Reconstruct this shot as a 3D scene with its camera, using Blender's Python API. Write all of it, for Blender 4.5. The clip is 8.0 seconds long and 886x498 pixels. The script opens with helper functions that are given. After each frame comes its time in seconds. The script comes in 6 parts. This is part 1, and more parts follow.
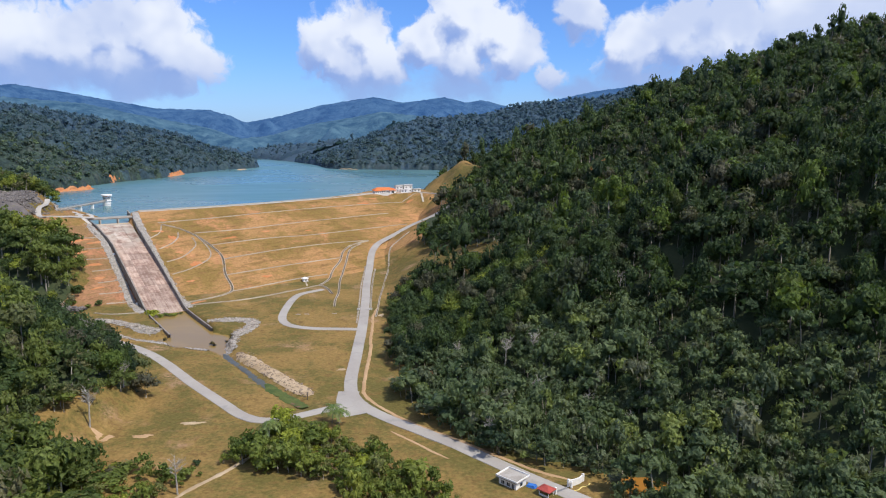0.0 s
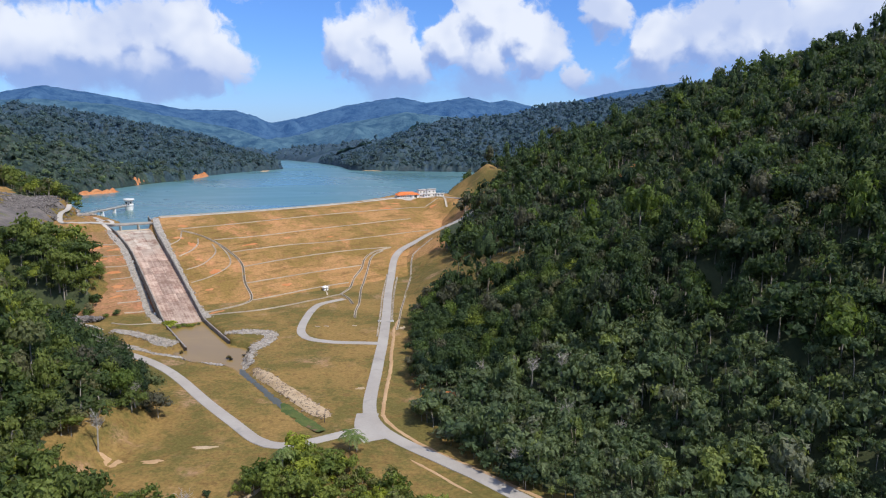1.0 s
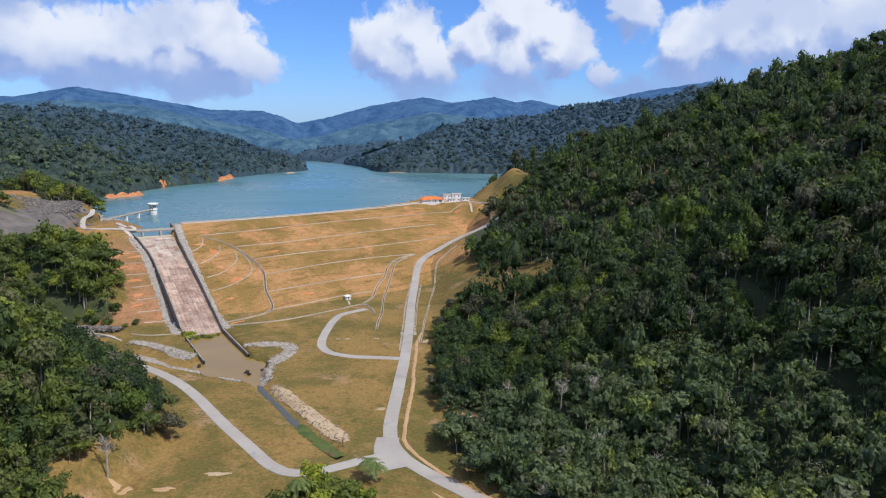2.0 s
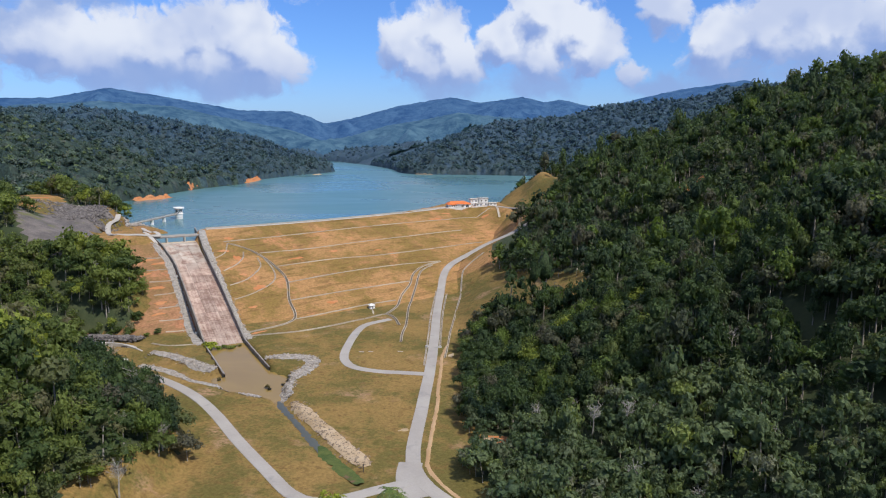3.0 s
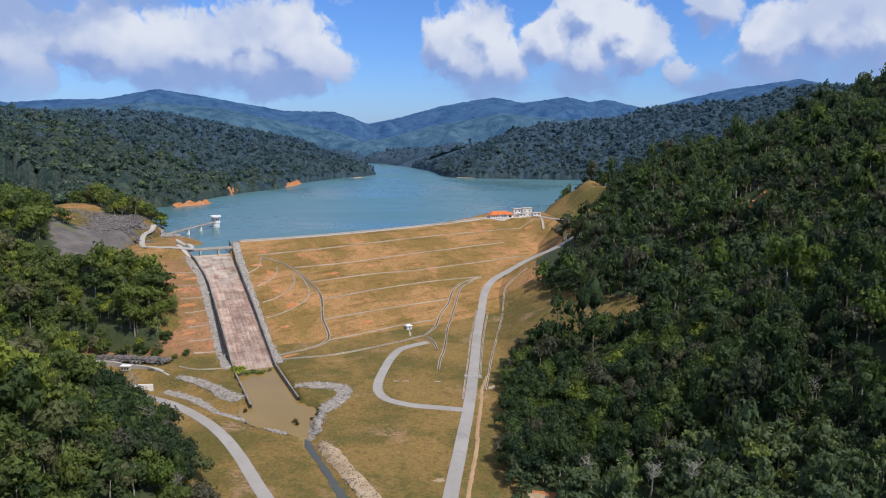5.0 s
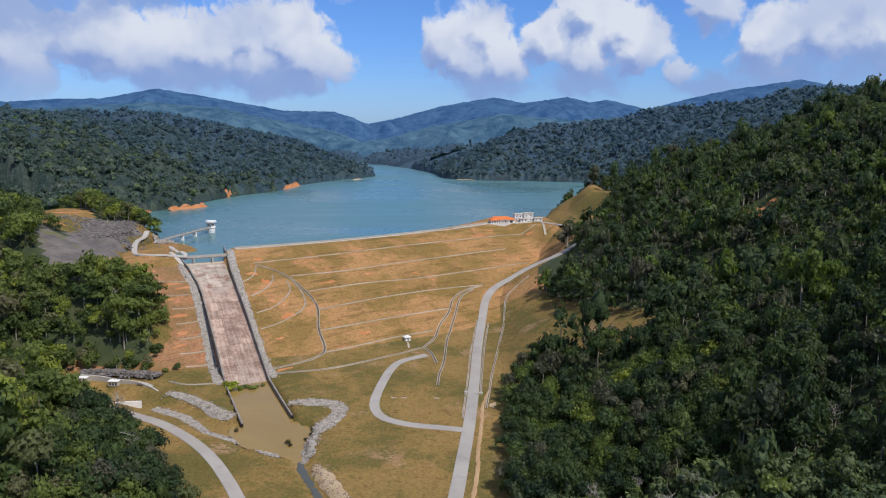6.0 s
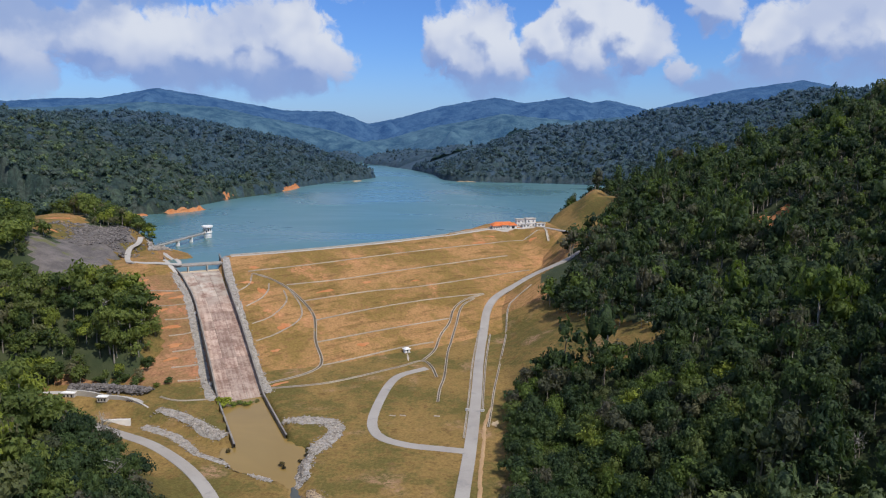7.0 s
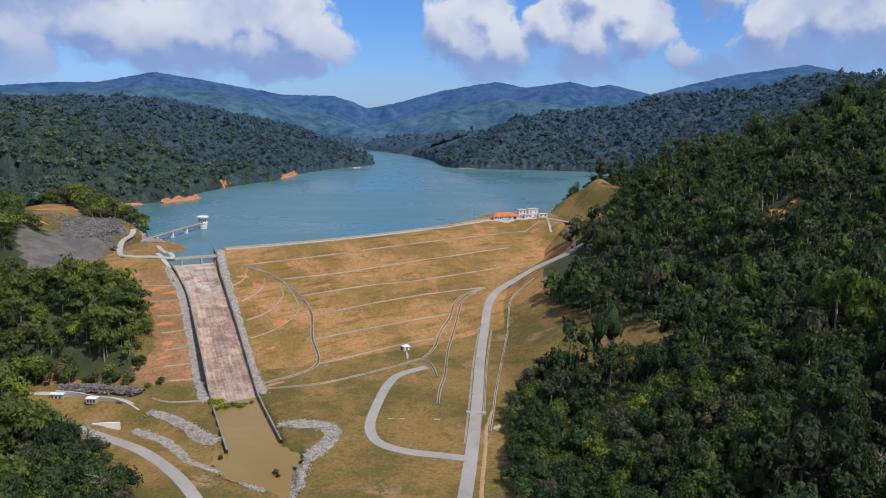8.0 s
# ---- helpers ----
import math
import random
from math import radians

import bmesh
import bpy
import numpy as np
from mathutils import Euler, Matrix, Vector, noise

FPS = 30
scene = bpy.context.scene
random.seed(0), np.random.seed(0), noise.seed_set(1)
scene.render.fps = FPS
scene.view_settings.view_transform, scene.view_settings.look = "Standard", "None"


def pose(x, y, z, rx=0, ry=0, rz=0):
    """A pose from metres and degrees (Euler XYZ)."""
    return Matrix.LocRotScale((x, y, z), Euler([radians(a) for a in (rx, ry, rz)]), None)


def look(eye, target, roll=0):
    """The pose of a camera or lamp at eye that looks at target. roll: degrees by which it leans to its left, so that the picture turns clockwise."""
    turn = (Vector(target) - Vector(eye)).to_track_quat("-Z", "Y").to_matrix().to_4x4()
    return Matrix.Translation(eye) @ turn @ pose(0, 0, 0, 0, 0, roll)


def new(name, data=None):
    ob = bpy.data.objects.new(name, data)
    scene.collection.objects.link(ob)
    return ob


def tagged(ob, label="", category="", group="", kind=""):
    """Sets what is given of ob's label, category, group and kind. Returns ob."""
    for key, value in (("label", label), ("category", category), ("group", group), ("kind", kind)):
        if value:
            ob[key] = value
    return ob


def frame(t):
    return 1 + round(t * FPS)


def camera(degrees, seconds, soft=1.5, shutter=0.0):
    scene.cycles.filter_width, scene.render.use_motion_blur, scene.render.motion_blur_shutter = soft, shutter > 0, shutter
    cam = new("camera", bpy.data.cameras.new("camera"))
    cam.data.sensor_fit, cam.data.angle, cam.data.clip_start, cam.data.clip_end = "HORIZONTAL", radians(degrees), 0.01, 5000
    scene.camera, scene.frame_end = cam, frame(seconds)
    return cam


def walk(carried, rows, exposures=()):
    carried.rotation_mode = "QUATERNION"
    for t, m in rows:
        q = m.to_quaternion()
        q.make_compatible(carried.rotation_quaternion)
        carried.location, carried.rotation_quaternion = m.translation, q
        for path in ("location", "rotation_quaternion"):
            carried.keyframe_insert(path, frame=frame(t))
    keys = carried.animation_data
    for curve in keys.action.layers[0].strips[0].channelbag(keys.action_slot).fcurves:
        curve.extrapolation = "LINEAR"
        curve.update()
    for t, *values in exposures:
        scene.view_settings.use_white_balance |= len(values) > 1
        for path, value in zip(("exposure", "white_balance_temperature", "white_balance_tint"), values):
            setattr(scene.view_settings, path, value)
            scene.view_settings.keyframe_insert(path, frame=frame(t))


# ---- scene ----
cam = camera(65.8, 8.0, 1.15)
METRES, EYE, TILT, LEAN, TURN = 120.0, 74.0, -9.25, -0.5, 0.0
ROWS = [
    (0.0, 0.0, 0.0, 0.0, 0.0, 0.0, -0.0),
    (0.5, -0.0004, 0.0597, 0.0291, 0.98, -0.04, -0.13),
    (1.0, -0.0014, 0.1192, 0.0582, 1.96, -0.05, -0.28),
    (1.5, -0.0031, 0.1786, 0.0879, 2.97, -0.08, -0.43),
    (3.0, -0.0136, 0.3447, 0.1707, 6.28, -0.19, -0.91),
    (3.5, -0.0189, 0.3995, 0.1977, 7.37, -0.22, -1.07),
    (4.0, -0.0259, 0.4561, 0.2255, 8.47, -0.27, -1.26),
    (4.5, -0.0334, 0.5107, 0.2528, 9.56, -0.32, -1.44),
    (4.6, -0.0351, 0.5216, 0.2582, 9.72, -0.33, -1.46),
    (4.8, -0.0387, 0.5435, 0.2690, 9.73, -0.34, -1.49),
    (6.0, -0.06, 0.6745, 0.3338, 9.72, -0.39, -1.59),
    (6.5, -0.0702, 0.7288, 0.3604, 9.75, -0.42, -1.66),
    (7.0, -0.0812, 0.7828, 0.3872, 9.77, -0.44, -1.72),
    (7.5, -0.0917, 0.8366, 0.4126, 9.79, -0.74, -1.77),
    (8.0, -0.1024, 0.8904, 0.4395, 9.78, -1.73, -1.78),
]
walk(cam, [(t, pose(0, 0, EYE, TILT, LEAN, TURN) @ pose(METRES * x, METRES * y, METRES * z, 90 + pitch, roll, yaw)) for t, x, y, z, yaw, pitch, roll in ROWS],
     exposures=[(0.0, 0.12), (3.0, 0.0), (5.0, -0.10), (8.0, -0.20)])
# ---------------------------------------------------------------- sky, clouds and sun
SUN_TO = Vector((0.52, -0.32, 0.84)).normalized()
sun = new("sun", bpy.data.lights.new("sun", "SUN"))
sun.data.energy, sun.data.angle, sun.data.color = 4.2, radians(0.53), (1.0, 0.95, 0.86)
sun.matrix_world = look((0, 0, 900), Vector((0, 0, 900)) - SUN_TO)


class Nodes:
    """A short way to write node trees."""

    def __init__(self, tree):
        self.tree = tree

    def add(self, kind, **values):
        node = self.tree.nodes.new(kind)
        for key, value in values.items():
            setattr(node, key, value)
        return node

    def link(self, a, b):
        self.tree.links.new(a, b)

    def put(self, socket, value):
        if isinstance(value, bpy.types.NodeSocket):
            self.tree.links.new(value, socket)
        elif isinstance(value, (tuple, list)) and socket.type == "RGBA":
            socket.default_value = (*value[:3], 1)
        else:
            socket.default_value = value

    def math(self, op, a, b=0.0, c=0.0, clamp=False):
        node = self.add("ShaderNodeMath", operation=op, use_clamp=clamp)
        for socket, value in zip(node.inputs, (a, b, c)):
            self.put(socket, value)
        return node.outputs[0]

    def vec(self, op, a, b=(0, 0, 0)):
        node = self.add("ShaderNodeVectorMath", operation=op)
        self.put(node.inputs[0], a), self.put(node.inputs[1], b)
        return node.outputs["Value" if op in ("LENGTH", "DISTANCE", "DOT_PRODUCT") else "Vector"]

    def noise(self, where, scale, detail=4.0, rough=0.55, warp=0.0):
        node = self.add("ShaderNodeTexNoise")
        self.put(node.inputs["Vector"], where)
        for key, value in (("Scale", scale), ("Detail", detail), ("Roughness", rough), ("Distortion", warp)):
            node.inputs[key].default_value = value
        return node.outputs["Fac"]

    def cells(self, where, scale, feature="F1"):
        node = self.add("ShaderNodeTexVoronoi", feature=feature)
        self.put(node.inputs["Vector"], where)
        node.inputs["Scale"].default_value = scale
        return node

    def step(self, value, low, high, a=0.0, b=1.0):
        node = self.add("ShaderNodeMapRange", interpolation_type="SMOOTHSTEP")
        for socket, v in zip(node.inputs, (value, low, high, a, b)):
            self.put(socket, v)
        return node.outputs[0]

    def mix(self, fac, a, b):
        node = self.add("ShaderNodeMix", data_type="RGBA")
        self.put(node.inputs[0], fac), self.put(node.inputs[6], a), self.put(node.inputs[7], b)
        return node.outputs[2]


# heaps of cumulus: bearing and height above the horizon in degrees, and half-width
CLOUDS = [(-31.5, 5.6, 4.4), (-28.0, 6.4, 4.0), (-25.0, 7.2, 3.6), (-22.4, 7.2, 3.6), (-20.2, 5.6, 3.0), (-24.5, 5.2, 3.6), (-36, 6.4, 4.0), (-41.5, 5.6, 4.6), (-47, 7, 5),
          (-9.4, 7.4, 3.0), (-6.6, 7.9, 3.2), (-5.0, 6.2, 3.0), (-8.2, 6.0, 2.6), (-1.2, 7.6, 3.0), (1.8, 9.2, 3.8), (4.4, 8.4, 3.4), (5.6, 6.8, 2.8), (1.6, 6.4, 2.8), (10.8, 9.6, 2.4), (8.6, 4.8, 1.3),
          (15.0, 7.0, 3.2), (18.0, 7.8, 3.6), (22.0, 7.6, 4.0), (26.5, 7.8, 4.4), (31, 8.0, 5.0), (38, 8, 6)]

# the clouds' shaded undersides
GREY = [(-29, 4.0, 5.0), (-23, 3.8, 4.0), (-41, 8.6, 8.0), (-34, 9.6, 5.0), (-6, 3.9, 4.5), (1.5, 4.2, 4.5), (11, 3.9, 4.0), (16, 4.4, 5.0), (22, 5.0, 6.0), (29, 5.6, 7.0), (38, 6, 8)]


def sky():
    world = bpy.data.worlds.new("sky")
    scene.world = world
    world.use_nodes = True
    n = Nodes(world.node_tree)
    n.tree.nodes.clear()
    air = n.add("ShaderNodeTexSky", sky_type="NISHITA", sun_disc=False, sun_elevation=math.asin(SUN_TO.z), sun_rotation=math.atan2(SUN_TO.x, SUN_TO.y),
                altitude=100, air_density=1.0, dust_density=0.6, ozone_density=2.0)
    way = n.add("ShaderNodeTexCoord").outputs["Generated"]
    sep = n.add("ShaderNodeSeparateXYZ")
    n.link(way, sep.inputs[0])
    bearing = n.math("MULTIPLY", n.math("ARCTAN2", sep.outputs[0], sep.outputs[1]), 57.3)
    height = n.math("MULTIPLY", n.math("ARCSINE", sep.outputs[2]), 57.3)
    flat = n.add("ShaderNodeCombineXYZ")
    n.link(bearing, flat.inputs[0]), n.link(height, flat.inputs[1])

    curl = n.add("ShaderNodeTexNoise")
    n.put(curl.inputs["Vector"], flat.outputs[0])
    curl.inputs["Scale"].default_value, curl.inputs["Detail"].default_value = 0.45, 4
    bend = n.vec("MULTIPLY", n.vec("SUBTRACT", curl.outputs["Color"], (0.5, 0.5, 0.5)), (3.2, 2.6, 0))

    def puffs(at, scale):
        return n.math("SUBTRACT", 0.42, n.cells(at, scale, "SMOOTH_F1").outputs["Distance"])

    def heap(shift):
        at = n.vec("ADD", n.vec("ADD", flat.outputs[0], shift), bend)
        full = None
        for b, h, r in CLOUDS:
            away = n.vec("LENGTH", n.vec("MULTIPLY", n.vec("SUBTRACT", at, (b, h, 0)), (1 / r, 1.12 / r, 0)))
            one = n.math("SUBTRACT", 1.0, away)
            full = one if full is None else n.math("SMOOTH_MAX", full, one, 0.2)
        # unseen cloud cover higher up, added to raise the sky's fill light
        full = n.math("MAXIMUM", full, n.math("SUBTRACT", n.math("MULTIPLY", n.step(height, 2, 14), n.noise(at, 0.07, 2)), n.step(height, 12, 26, 0.62, 0.36)))
        full = n.math("ADD", full, n.math("ADD", n.math("MULTIPLY", puffs(at, 0.42), 0.55), n.math("MULTIPLY", puffs(at, 1.05), 0.30)))
        return full, n.math("ADD", full, n.math("MULTIPLY", n.math("SUBTRACT", n.noise(at, 1.3, 7, 0.62), 0.5), 0.55))

    (soft, here), (sunward, fringe) = heap((0, 0, 0)), heap((0.8, 1.3, 0))
    cover = n.step(here, -0.05, 0.30)
    lit = n.step(n.math("ADD", n.math("SUBTRACT", soft, sunward), n.math("MULTIPLY", n.math("SUBTRACT", here, fringe), 0.5)), -0.85, 0.25)
    mist = n.step(n.noise(n.vec("ADD", flat.outputs[0], (40, 7, 0)), 0.16, 3), 0.35, 0.6, 0.55, 1.0)
    shade = n.math("MULTIPLY", n.math("MULTIPLY", lit, n.step(height, 2.8, 7.2, 0.25, 1.0)), mist)
    white = n.mix(shade, (0.26, 0.38, 0.72), (0.78, 0.83, 0.94))
    low = n.step(height, -1.0, 7.0)
    veil = n.math("MULTIPLY", n.math("SUBTRACT", 1.0, low), 0.35)
    clear = n.mix(veil, n.vec("MULTIPLY", air.outputs[0], (0.059, 0.093, 0.158)), (0.45, 0.61, 1.0))
    dim = None
    for b, h, r in GREY:
        one = n.math("SUBTRACT", 1.0, n.vec("LENGTH", n.vec("MULTIPLY", n.vec("SUBTRACT", n.vec("ADD", flat.outputs[0], bend), (b, h, 0)), (1 / r, 2.6 / r, 0))))
        dim = one if dim is None else n.math("SMOOTH_MAX", dim, one, 0.2)
    dim = n.step(n.math("ADD", dim, n.math("MULTIPLY", n.math("SUBTRACT", n.noise(flat.outputs[0], 0.5, 6, 0.6), 0.5), 0.9)), 0.0, 0.7, 0, 0.8)
    out = n.mix(n.math("MULTIPLY", cover, n.step(height, 0.5, 5.0, 0.25, 0.97)), clear, white)
    out = n.mix(dim, out, (0.28, 0.41, 0.74))
    back = n.add("ShaderNodeBackground")
    n.link(out, back.inputs[0])
    back.inputs[1].default_value = 1.0
    end = n.add("ShaderNodeOutputWorld")
    n.link(back.outputs[0], end.inputs[0])


sky()
# ---------------------------------------------------------------- materials
def material(name, colours, scale=0.4, fine=3.0, rough=0.85, bump=0.0, islands=0.0, spec=0.3, patch=None, detail=5.0, sheen=0.0, metal=0.0):
    """A rough surface: two colours mixed by a broad and a fine noise (places in metres), a third in patches, relief, and changes from piece to piece."""
    m = bpy.data.materials.new(name)
    m.use_nodes = True
    n = Nodes(m.node_tree)
    shader = n.tree.nodes["Principled BSDF"]
    where = n.add("ShaderNodeNewGeometry").outputs["Position"]
    broad, grain = n.noise(where, scale, detail), n.noise(where, fine, 3.0)
    fac = n.step(n.math("ADD", n.math("MULTIPLY", broad, 0.7), n.math("MULTIPLY", grain, 0.3)), 0.33, 0.67)
    colour = n.mix(fac, colours[0], colours[1])
    if patch:
        tint, size, low, high = patch
        colour = n.mix(n.step(n.noise(n.vec("ADD", where, (71, 13, 5)), size, 5, 0.6), low, high), colour, tint)
    if islands:
        part = n.add("ShaderNodeNewGeometry").outputs["Random Per Island"]
        colour = n.vec("MULTIPLY", colour, n.vec("ADD", (1 - islands / 2,) * 3, n.vec("MULTIPLY", (islands,) * 3, n.add_xyz(part))))
    n.put(shader.inputs["Base Color"], colour)
    n.put(shader.inputs["Roughness"], n.step(grain, 0.2, 0.8, max(0, rough - 0.08), min(1, rough + 0.08)))
    n.put(shader.inputs["Specular IOR Level"], spec)
    n.put(shader.inputs["Metallic"], metal)
    if sheen:
        n.put(shader.inputs["Sheen Weight"], sheen)
    if bump:
        b = n.add("ShaderNodeBump")
        b.inputs["Strength"].default_value, b.inputs["Distance"].default_value = 0.9, bump
        n.put(b.inputs["Height"], n.math("ADD", n.noise(where, fine * 0.5, 6.0), n.math("MULTIPLY", broad, 0.6)))
        n.link(b.outputs[0], shader.inputs["Normal"])
    return m


def add_xyz(self, value):
    node = self.add("ShaderNodeCombineXYZ")
    for socket in node.inputs:
        self.put(socket, value)
    return node.outputs[0]


Nodes.add_xyz = add_xyz


def grassland(name, dry, green, soil, mown=0.65):
    """Mown, sun-dried turf: straw and olive in drifts, worn to orange laterite here and there."""
    m = bpy.data.materials.new(name)
    m.use_nodes = True
    n = Nodes(m.node_tree)
    shader = n.tree.nodes["Principled BSDF"]
    where = n.add("ShaderNodeNewGeometry").outputs["Position"]
    drift = n.noise(n.vec("MULTIPLY", where, (1, 1, 2)), 0.022, 5, 0.6, 0.4)
    blotch, blade = n.noise(where, 0.16, 5, 0.62), n.noise(n.vec("MULTIPLY", where, (0.8, 1.2, 1.5)), 0.55, 4, 0.65)
    fac = n.step(n.math("ADD", n.math("MULTIPLY", drift, 0.55), n.math("ADD", n.math("MULTIPLY", blotch, 0.3), n.math("MULTIPLY", blade, 0.15))), 0.43, 0.57)
    colour = n.mix(fac, green, dry)
    level, slope = n.vec("DOT_PRODUCT", where, (0.707, 0.707, 0)), n.vec("DOT_PRODUCT", where, (0.707, -0.707, 0))
    lay = n.add("ShaderNodeCombineXYZ")
    n.link(n.math("MULTIPLY", level, 0.03), lay.inputs[0]), n.link(n.math("MULTIPLY", slope, 0.22), lay.inputs[1])
    swath = n.noise(lay.outputs[0], 1.0, 4, 0.6, 0.5)
    colour = n.mix(n.step(swath, 0.5, 0.66, 0, mown), colour, tuple(0.6 * c for c in green))
    colour = n.mix(n.step(n.math("ADD", n.math("MULTIPLY", blotch, 0.6), n.math("MULTIPLY", blade, 0.4)), 0.50, 0.64, 0, 0.75), colour, tuple(0.5 * c for c in dry))
    worn = n.math("MULTIPLY", n.step(n.noise(n.vec("ADD", where, (311, 57, 9)), 0.035, 4, 0.55), 0.56, 0.70), n.step(blade, 0.35, 0.6))
    colour = n.mix(n.math("MULTIPLY", worn, 0.85), colour, soil)
    tuft = n.step(n.noise(where, 0.7, 5, 0.72), 0.3, 0.7, 0.76, 1.22)
    colour = n.vec("MULTIPLY", colour, n.add_xyz(tuft))
    n.put(shader.inputs["Base Color"], colour)
    n.put(shader.inputs["Roughness"], 0.95)
    n.put(shader.inputs["Specular IOR Level"], 0.1)
    b = n.add("ShaderNodeBump")
    b.inputs["Strength"].default_value, b.inputs["Distance"].default_value = 0.8, 0.35
    n.put(b.inputs["Height"], n.math("ADD", blade, blotch))
    n.link(b.outputs[0], shader.inputs["Normal"])
    return m


def water(name, deep, rough, ripple, wind):
    m = bpy.data.materials.new(name)
    m.use_nodes = True
    n = Nodes(m.node_tree)
    shader = n.tree.nodes["Principled BSDF"]
    where = n.add("ShaderNodeNewGeometry").outputs["Position"]
    bands = n.noise(n.vec("MULTIPLY", where, (0.6, 1.0, 1)), wind, 4, 0.6, 0.6)
    n.put(shader.inputs["Base Color"], n.mix(n.step(bands, 0.35, 0.65), deep, tuple(1.12 * c for c in deep)))
    n.put(shader.inputs["Roughness"], n.step(bands, 0.3, 0.7, rough * 0.7, rough * 1.3))
    n.put(shader.inputs["IOR"], 1.33)
    b = n.add("ShaderNodeBump")
    b.inputs["Strength"].default_value, b.inputs["Distance"].default_value = 0.3, ripple
    n.put(b.inputs["Height"], n.noise(where, 0.12, 2, 0.5))
    n.link(b.outputs[0], shader.inputs["Normal"])
    return m


GRASS = grassland("dry_turf", (0.375, 0.208, 0.088), (0.212, 0.138, 0.044), (0.52, 0.24, 0.12))
TURF = grassland("valley_turf", (0.258, 0.164, 0.058), (0.126, 0.104, 0.032), (0.36, 0.22, 0.13), 0.15)
WORN_TURF = grassland("worn_turf", (0.36, 0.185, 0.098), (0.22, 0.135, 0.060), (0.46, 0.20, 0.105), 0.3)
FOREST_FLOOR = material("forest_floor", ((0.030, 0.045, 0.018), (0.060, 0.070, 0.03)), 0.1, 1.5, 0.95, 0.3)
EARTH = material("laterite", ((0.44, 0.155, 0.052), (0.48, 0.23, 0.105)), 0.12, 1.2, 0.95, 0.5)
ROCKFACE = material("weathered_rock", ((0.09, 0.08, 0.075), (0.18, 0.155, 0.14)), 0.1, 0.9, 0.9, 0.8, patch=((0.13, 0.13, 0.05), 0.06, 0.55, 0.7))


def foliage(name, dark, light, dull, tree=0.0, haze_sheen=0.0, rate=0.9, gap_shade=0.5, fresh=(1.55, 1.45, 0.85)):
    """Leaves: a colour for each tree (or, in a closed canopy, for cells of it) and each spray, a little light let through."""
    m = bpy.data.materials.new(name)
    m.use_nodes = True
    n = Nodes(m.node_tree)
    shader, end = n.tree.nodes["Principled BSDF"], n.tree.nodes["Material Output"]
    geo = n.add("ShaderNodeNewGeometry")
    where, spray = geo.outputs["Position"], geo.outputs["Random Per Island"]
    if tree:
        crown = n.cells(n.vec("MULTIPLY", where, (1, 1, 0.25)), tree).outputs["Color"]
    else:
        dice = n.add("ShaderNodeTexWhiteNoise", noise_dimensions="1D")
        n.put(dice.inputs["W"], n.math("ADD", n.add("ShaderNodeAttribute", attribute_name="tree").outputs["Fac"], n.add("ShaderNodeObjectInfo").outputs["Random"]))
        crown = dice.outputs["Color"]
    pick = n.add("ShaderNodeSeparateXYZ")
    n.link(crown, pick.inputs[0])
    broad = n.noise(where, 0.018, 3)
    fac = n.math("ADD", n.math("MULTIPLY", n.math("POWER", pick.outputs[0], 1.25), 0.85), n.math("ADD", n.math("MULTIPLY", spray, 0.25), n.math("MULTIPLY", n.math("SUBTRACT", broad, 0.5), 0.9)), clamp=True)
    colour = n.mix(fac, dark, light)
    colour = n.mix(n.step(pick.outputs[1], 0.78, 0.97, 0, 0.85), colour, dull)
    colour = n.mix(n.step(pick.outputs[2], 0.86, 0.94, 0, 0.8), colour, tuple(k * c for k, c in zip(fresh, light)))
    # noise paints shaded gaps and brighter tufts into the leaf colour
    mottle = n.noise(where, rate, 3, 0.62)
    colour = n.vec("MULTIPLY", colour, n.add_xyz(n.step(mottle, 0.34, 0.66, gap_shade, 2 - gap_shade * 1.15)))
    n.put(shader.inputs["Base Color"], colour)
    n.put(shader.inputs["Roughness"], 0.6)
    n.put(shader.inputs["Specular IOR Level"], 0.3)
    # blue-tinted sheen, added as a stand-in for air over the far woods
    n.put(shader.inputs["Sheen Weight"], haze_sheen)
    n.put(shader.inputs["Sheen Tint"], (0.55, 0.75, 1.0))
    b = n.add("ShaderNodeBump")
    b.inputs["Strength"].default_value, b.inputs["Distance"].default_value = 1.0, 1.0
    n.put(b.inputs["Height"], mottle)
    n.link(b.outputs[0], shader.inputs["Normal"])
    thin = n.add("ShaderNodeBsdfTranslucent")
    n.put(thin.inputs[0], n.vec("MULTIPLY", colour, (1.4, 1.4, 0.85)))
    both = n.add("ShaderNodeMixShader")
    both.inputs[0].default_value = 0.38
    n.link(shader.outputs[0], both.inputs[1]), n.link(thin.outputs[0], both.inputs[2]), n.link(both.outputs[0], end.inputs[0])
    return m


LEAVES = foliage("leaves", (0.022, 0.046, 0.024), (0.088, 0.134, 0.042), (0.125, 0.115, 0.080), gap_shade=0.68)
BANK_LEAVES = foliage("bank_leaves", (0.046, 0.080, 0.024), (0.185, 0.228, 0.054), (0.20, 0.18, 0.105), gap_shade=0.68)
# far woods: aerial haze is put into these bluish, paler leaf colours
FAR_LEAVES = foliage("hazed_leaves", (0.040, 0.074, 0.060), (0.112, 0.158, 0.112), (0.146, 0.164, 0.134), 0.0, 0.1, 0.5, 0.68)
MID_LEAVES = foliage("mid_haze_leaves", (0.050, 0.094, 0.112), (0.094, 0.150, 0.162), (0.112, 0.150, 0.164), 0.0, 0.12, 0.5, 0.74, fresh=(1.15, 1.15, 1.0))
